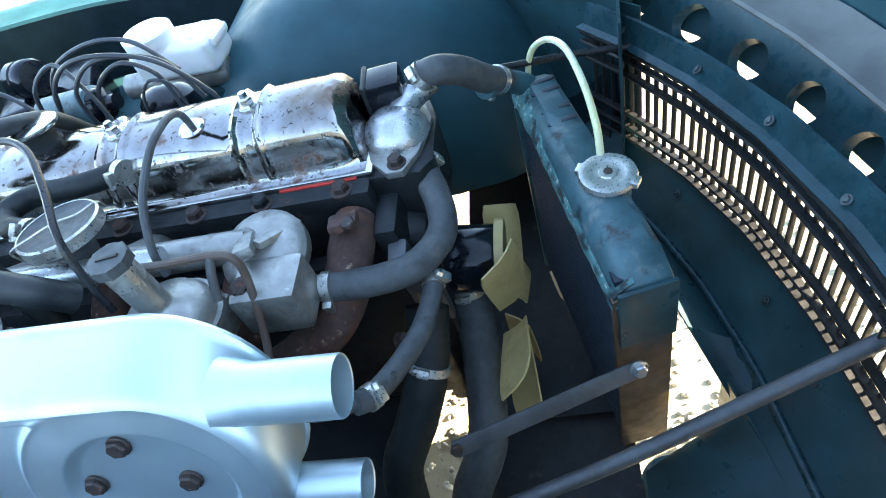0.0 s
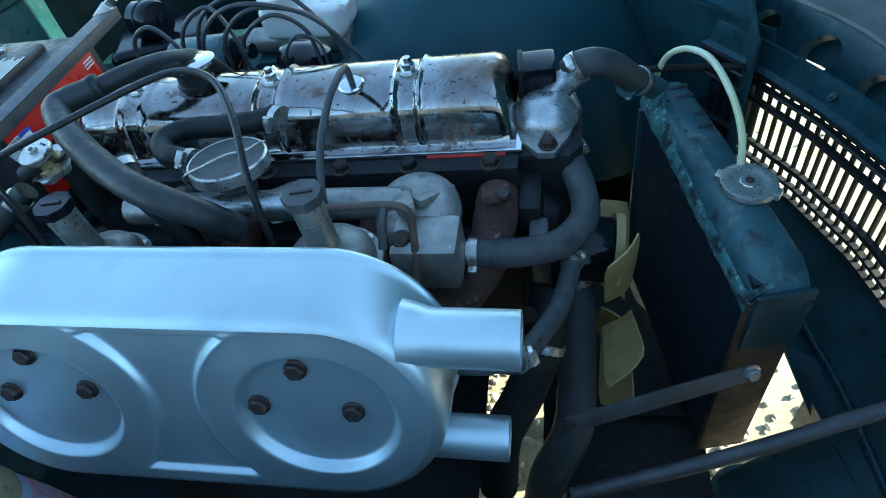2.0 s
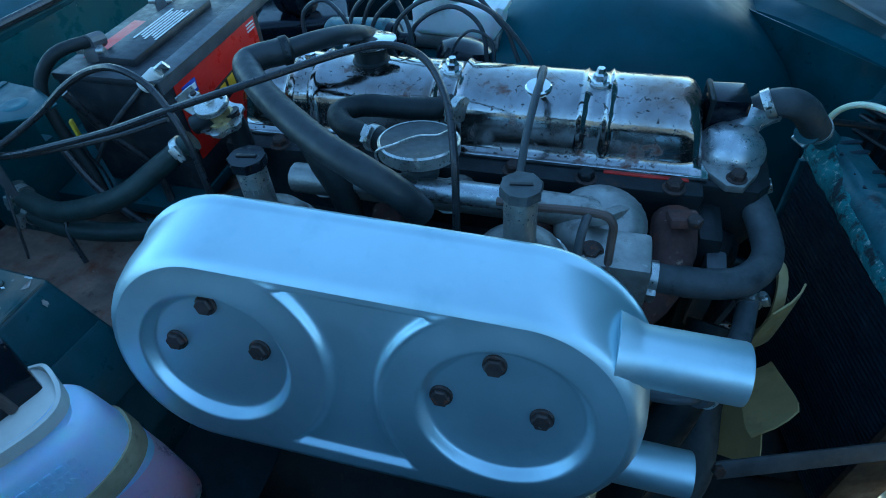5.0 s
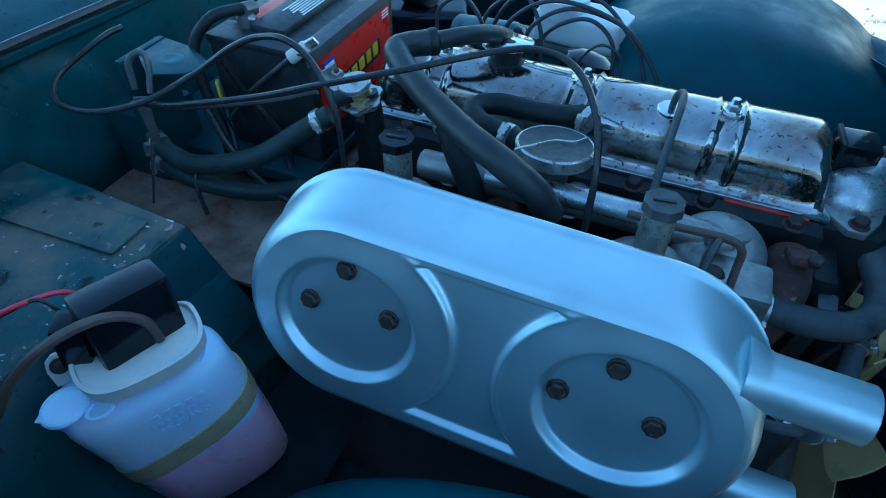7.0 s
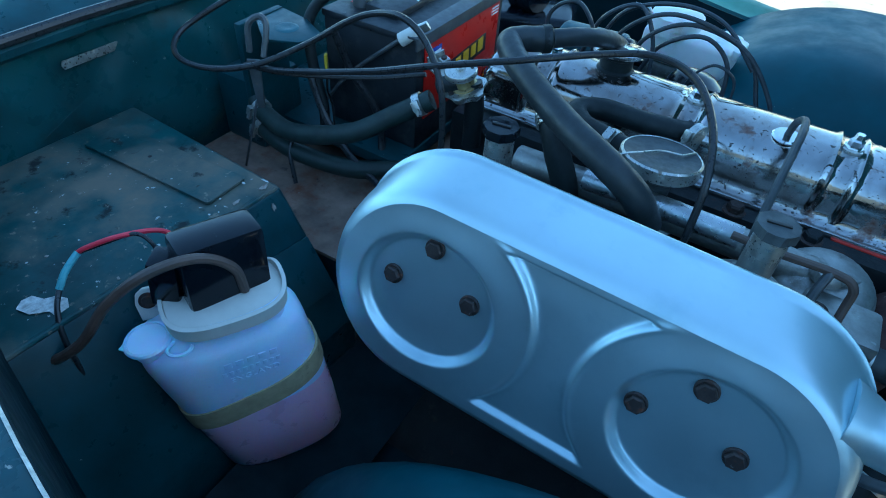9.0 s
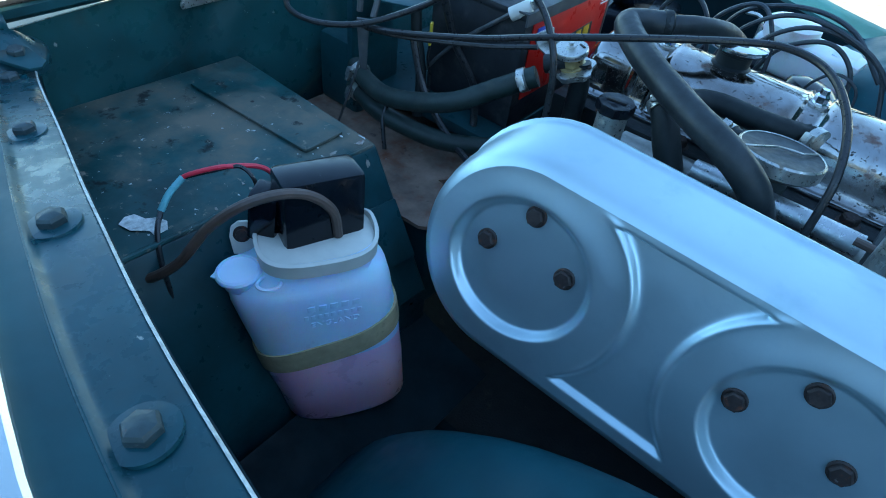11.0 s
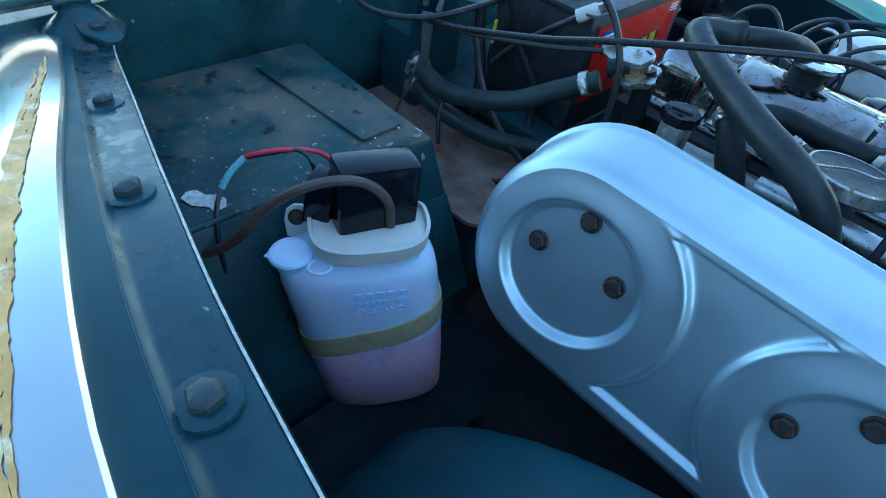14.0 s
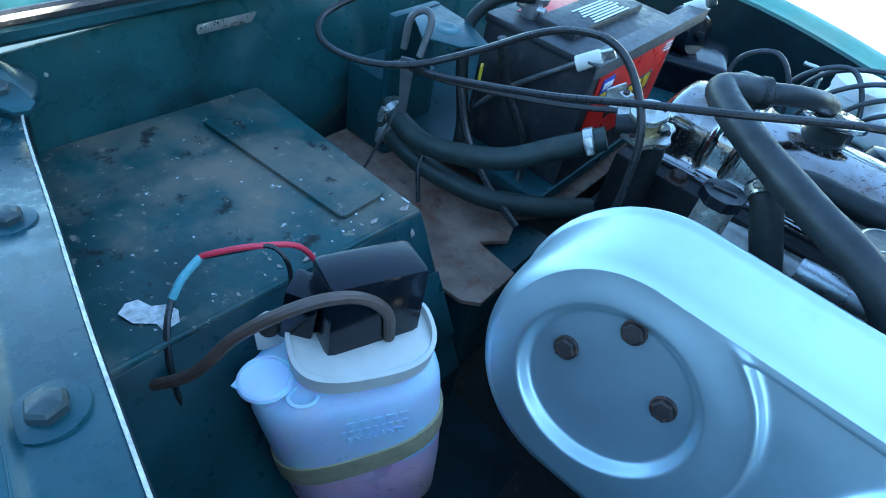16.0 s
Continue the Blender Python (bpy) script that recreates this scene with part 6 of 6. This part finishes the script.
part("wire_hook", tube_bm([(-1.000, 0.388, 0.80), (-0.998, 0.392, 0.838), (-0.985, 0.402, 0.850), (-0.974, 0.402, 0.840), (-0.973, 0.388, 0.80)], 0.0045, seg=8), ply_grey, br)
part("lever", prism_bm([(-0.009, 0), (0.009, 0), (0.006, -0.075), (-0.004, -0.075)], 0.004, Matrix.Translation((-0.980, 0.376, 0.80)) @ pose(0, 0, 0, 90, 0, 30), 0.001), ply_grey, br, "small steel lever")
part("pull_rod", tube_bm([(-0.984, 0.372, 0.735), (-0.992, 0.366, 0.70), (-1.03, 0.366, 0.604)], 0.002, seg=6), ply_grey, br)
part("leg", box_bm((-1.045, 0.455, 0.72), (0.012, 0.09, 0.20), 0.003), paint, br)
tag = thing("yellow_tag", (-0.936, 0.47, 0.75), "small yellow plastic tag on a wire", "tag")
part("tag", box_bm((-0.936, 0.470, 0.775), (0.004, 0.010, 0.034), 0.001, pose(0, 0, 0, 0, 0, 30)), yellow_tag, tag)
part("wire", tube_bm([(-0.936, 0.470, 0.758), (-0.940, 0.472, 0.73), (-0.935, 0.476, 0.70), (-0.93, 0.47, 0.66)], 0.0018, seg=6), black_cable, tag)
for pts, r in (([(-0.915, 0.47, 0.83), (-0.899, 0.488, 0.76), (-0.865, 0.502, 0.70), (-0.847, 0.49, 0.645), (-0.83, 0.46, 0.62)], 0.006), ([(-0.95, 0.45, 0.76), (-0.915, 0.44, 0.70), (-0.86, 0.43, 0.655), (-0.80, 0.43, 0.62)], 0.0055), ([(-0.95, 0.40, 0.672), (-0.945, 0.385, 0.65), (-0.925, 0.37, 0.612)], 0.0035)):
    w = thing("loom_wire", Vector(pts[0]), "black wiring loom by the heater hoses", "wire")
    part("wire", tube_bm(pts, r, seg=8), black_cable, w)

# ignition leads
random.seed(9)
lead_group = "ignition leads"
LEADS = [[(-0.545, 0.70, 0.76), (-0.546, 0.705, 0.84), (-0.512, 0.70, 0.876), (-0.484, 0.695, 0.84), (-0.47, 0.70, 0.76)],
         [(-0.50, 0.72, 0.76), (-0.48, 0.72, 0.85), (-0.44, 0.73, 0.885), (-0.41, 0.71, 0.84), (-0.40, 0.70, 0.76)],
         [(-0.47, 0.71, 0.76), (-0.445, 0.705, 0.85), (-0.39, 0.70, 0.900), (-0.31, 0.70, 0.875), (-0.26, 0.695, 0.80), (-0.25, 0.69, 0.75)],
         [(-0.43, 0.71, 0.76), (-0.42, 0.705, 0.84), (-0.37, 0.705, 0.888), (-0.30, 0.71, 0.86), (-0.27, 0.70, 0.78)],
         [(-0.42, 0.72, 0.76), (-0.40, 0.72, 0.83), (-0.355, 0.72, 0.865), (-0.32, 0.72, 0.83), (-0.31, 0.71, 0.76)],
         [(-0.49, 0.74, 0.77), (-0.46, 0.745, 0.86), (-0.40, 0.75, 0.895), (-0.34, 0.745, 0.885), (-0.29, 0.72, 0.83)],
         [(-0.36, 0.715, 0.76), (-0.35, 0.715, 0.80), (-0.33, 0.715, 0.825), (-0.305, 0.71, 0.81), (-0.30, 0.705, 0.76)]]
for k, pts in enumerate([[(-0.535 + (x + 0.41) * 1.22, y + 0.040, 0.755 + (z - 0.755) * 0.80) for x, y, z in row] for row in LEADS]):
    w = thing("ignition_lead", Vector(pts[0]), "dusty black ignition lead looping behind the rocker cover", "lead", lead_group)
    part("lead", tube_bm(pts, 0.0034 if k < 6 else 0.0022, seg=8), lead_blue, w)
dist = thing("distributor", (-0.46, 0.76, 0.70), "dark distributor with ribbed cap", "distributor")
part("cap", lathe_bm((-0.47, 0.79, 0.70), (0.2, 0.2, 1), [(0.045, 0), (0.046, 0.05), (0.04, 0.066), (0.02, 0.075), (0, 0.076)], 24), black_plastic, dist)
coil = thing("ignition_coil", (-0.66, 0.80, 0.68), "dark blue-grey cylindrical coil", "coil")
part("can", lathe_bm((-0.70, 0.83, 0.75), (1, -0.15, 0.1), [(0, 0), (0.03, 0), (0.032, 0.004), (0.032, 0.11), (0.028, 0.115), (0, 0.115)], 26), rad_paint, coil)
part("coil_top", lathe_bm((-0.588, 0.813, 0.761), (1, -0.15, 0.1), [(0.028, 0), (0.026, 0.012), (0.012, 0.02), (0.012, 0.04), (0, 0.04)], 22), black_plastic, coil)

# brake fluid reservoir on the far side
res = thing("brake_reservoir", (-0.550, 1.080, 0.638), "white plastic brake fluid reservoir with cap", "reservoir")
part("tank", box_bm((-0.540, 1.095, 0.680), (0.16, 0.09, 0.06), 0.014, pose(0, 0, 0, 0, 0, -6), 4), reservoir_plastic, res)
part("cap", lathe_bm((-0.575, 1.085, 0.703), (0, 0, 1), [(0.044, 0), (0.044, 0.012), (0.046, 0.013), (0.046, 0.030), (0.040, 0.034), (0, 0.035)], 32), reservoir_plastic, res, "round white screw cap")
part("spout", box_bm((-0.475, 1.095, 0.700), (0.05, 0.06, 0.018), 0.006, pose(0, 0, 0, 0, 12, -6)), reservoir_plastic, res)
part("cylinder", tube_bm([(-0.680, 1.100, 0.633), (-0.460, 1.080, 0.633)], 0.024), alloy, res, "stained alloy cylinder")
part("bracket", box_bm((-0.560, 1.100, 0.588), (0.20, 0.10, 0.05), 0.008), paint, res)
hs = thing("horn", (0.30, 0.36, 0.12), "dark round horn behind the front valance", "horn")
part("body", lathe_bm((0.215, 0.335, 0.215), (-0.3, -0.6, 0.75), [(0, -0.03), (0.05, -0.03), (0.058, -0.01), (0.058, 0.004), (0.045, 0.012), (0.02, 0.016), (0.012, 0.024), (0, 0.025)], 28), rad_paint, hs)
part("horn_bracket", box_bm((0.24, 0.36, 0.14), (0.02, 0.03, 0.22), 0.004), rad_paint, hs)
wp2 = thing("wing_plate", (-0.80, 1.12, 0.66), "small chromed bracket catching the sun", "bracket")
part("wire", tube_bm([(-0.62, 1.08, 0.66), (-0.62, 1.08, 0.74), (-0.655, 1.08, 0.748)], 0.004, seg=8), zinc, wp2)
bl = thing("blower_motor", (-0.86, 1.02, 0.62), "round dark blower motor on a glossy black cover", "motor")
part("cover", box_bm((-0.86, 1.03, 0.660), (0.20, 0.15, 0.10), 0.02, pose(0, 0, 0, 0, 0, 20), 4), black_plastic, bl)
# blue-grey can given black, its shade put into the colour
part("drum", lathe_bm((-0.885, 1.02, 0.738), (1, -0.35, 0.1), [(0, 0), (0.034, 0), (0.037, 0.004), (0.037, 0.024), (0.034, 0.026), (0.034, 0.032), (0.037, 0.034), (0.037, 0.056), (0.033, 0.062), (0.009, 0.063), (0.008, 0.070), (0, 0.071)], 30), black_plastic, bl, "round motor can, coloured black to stand for shade")
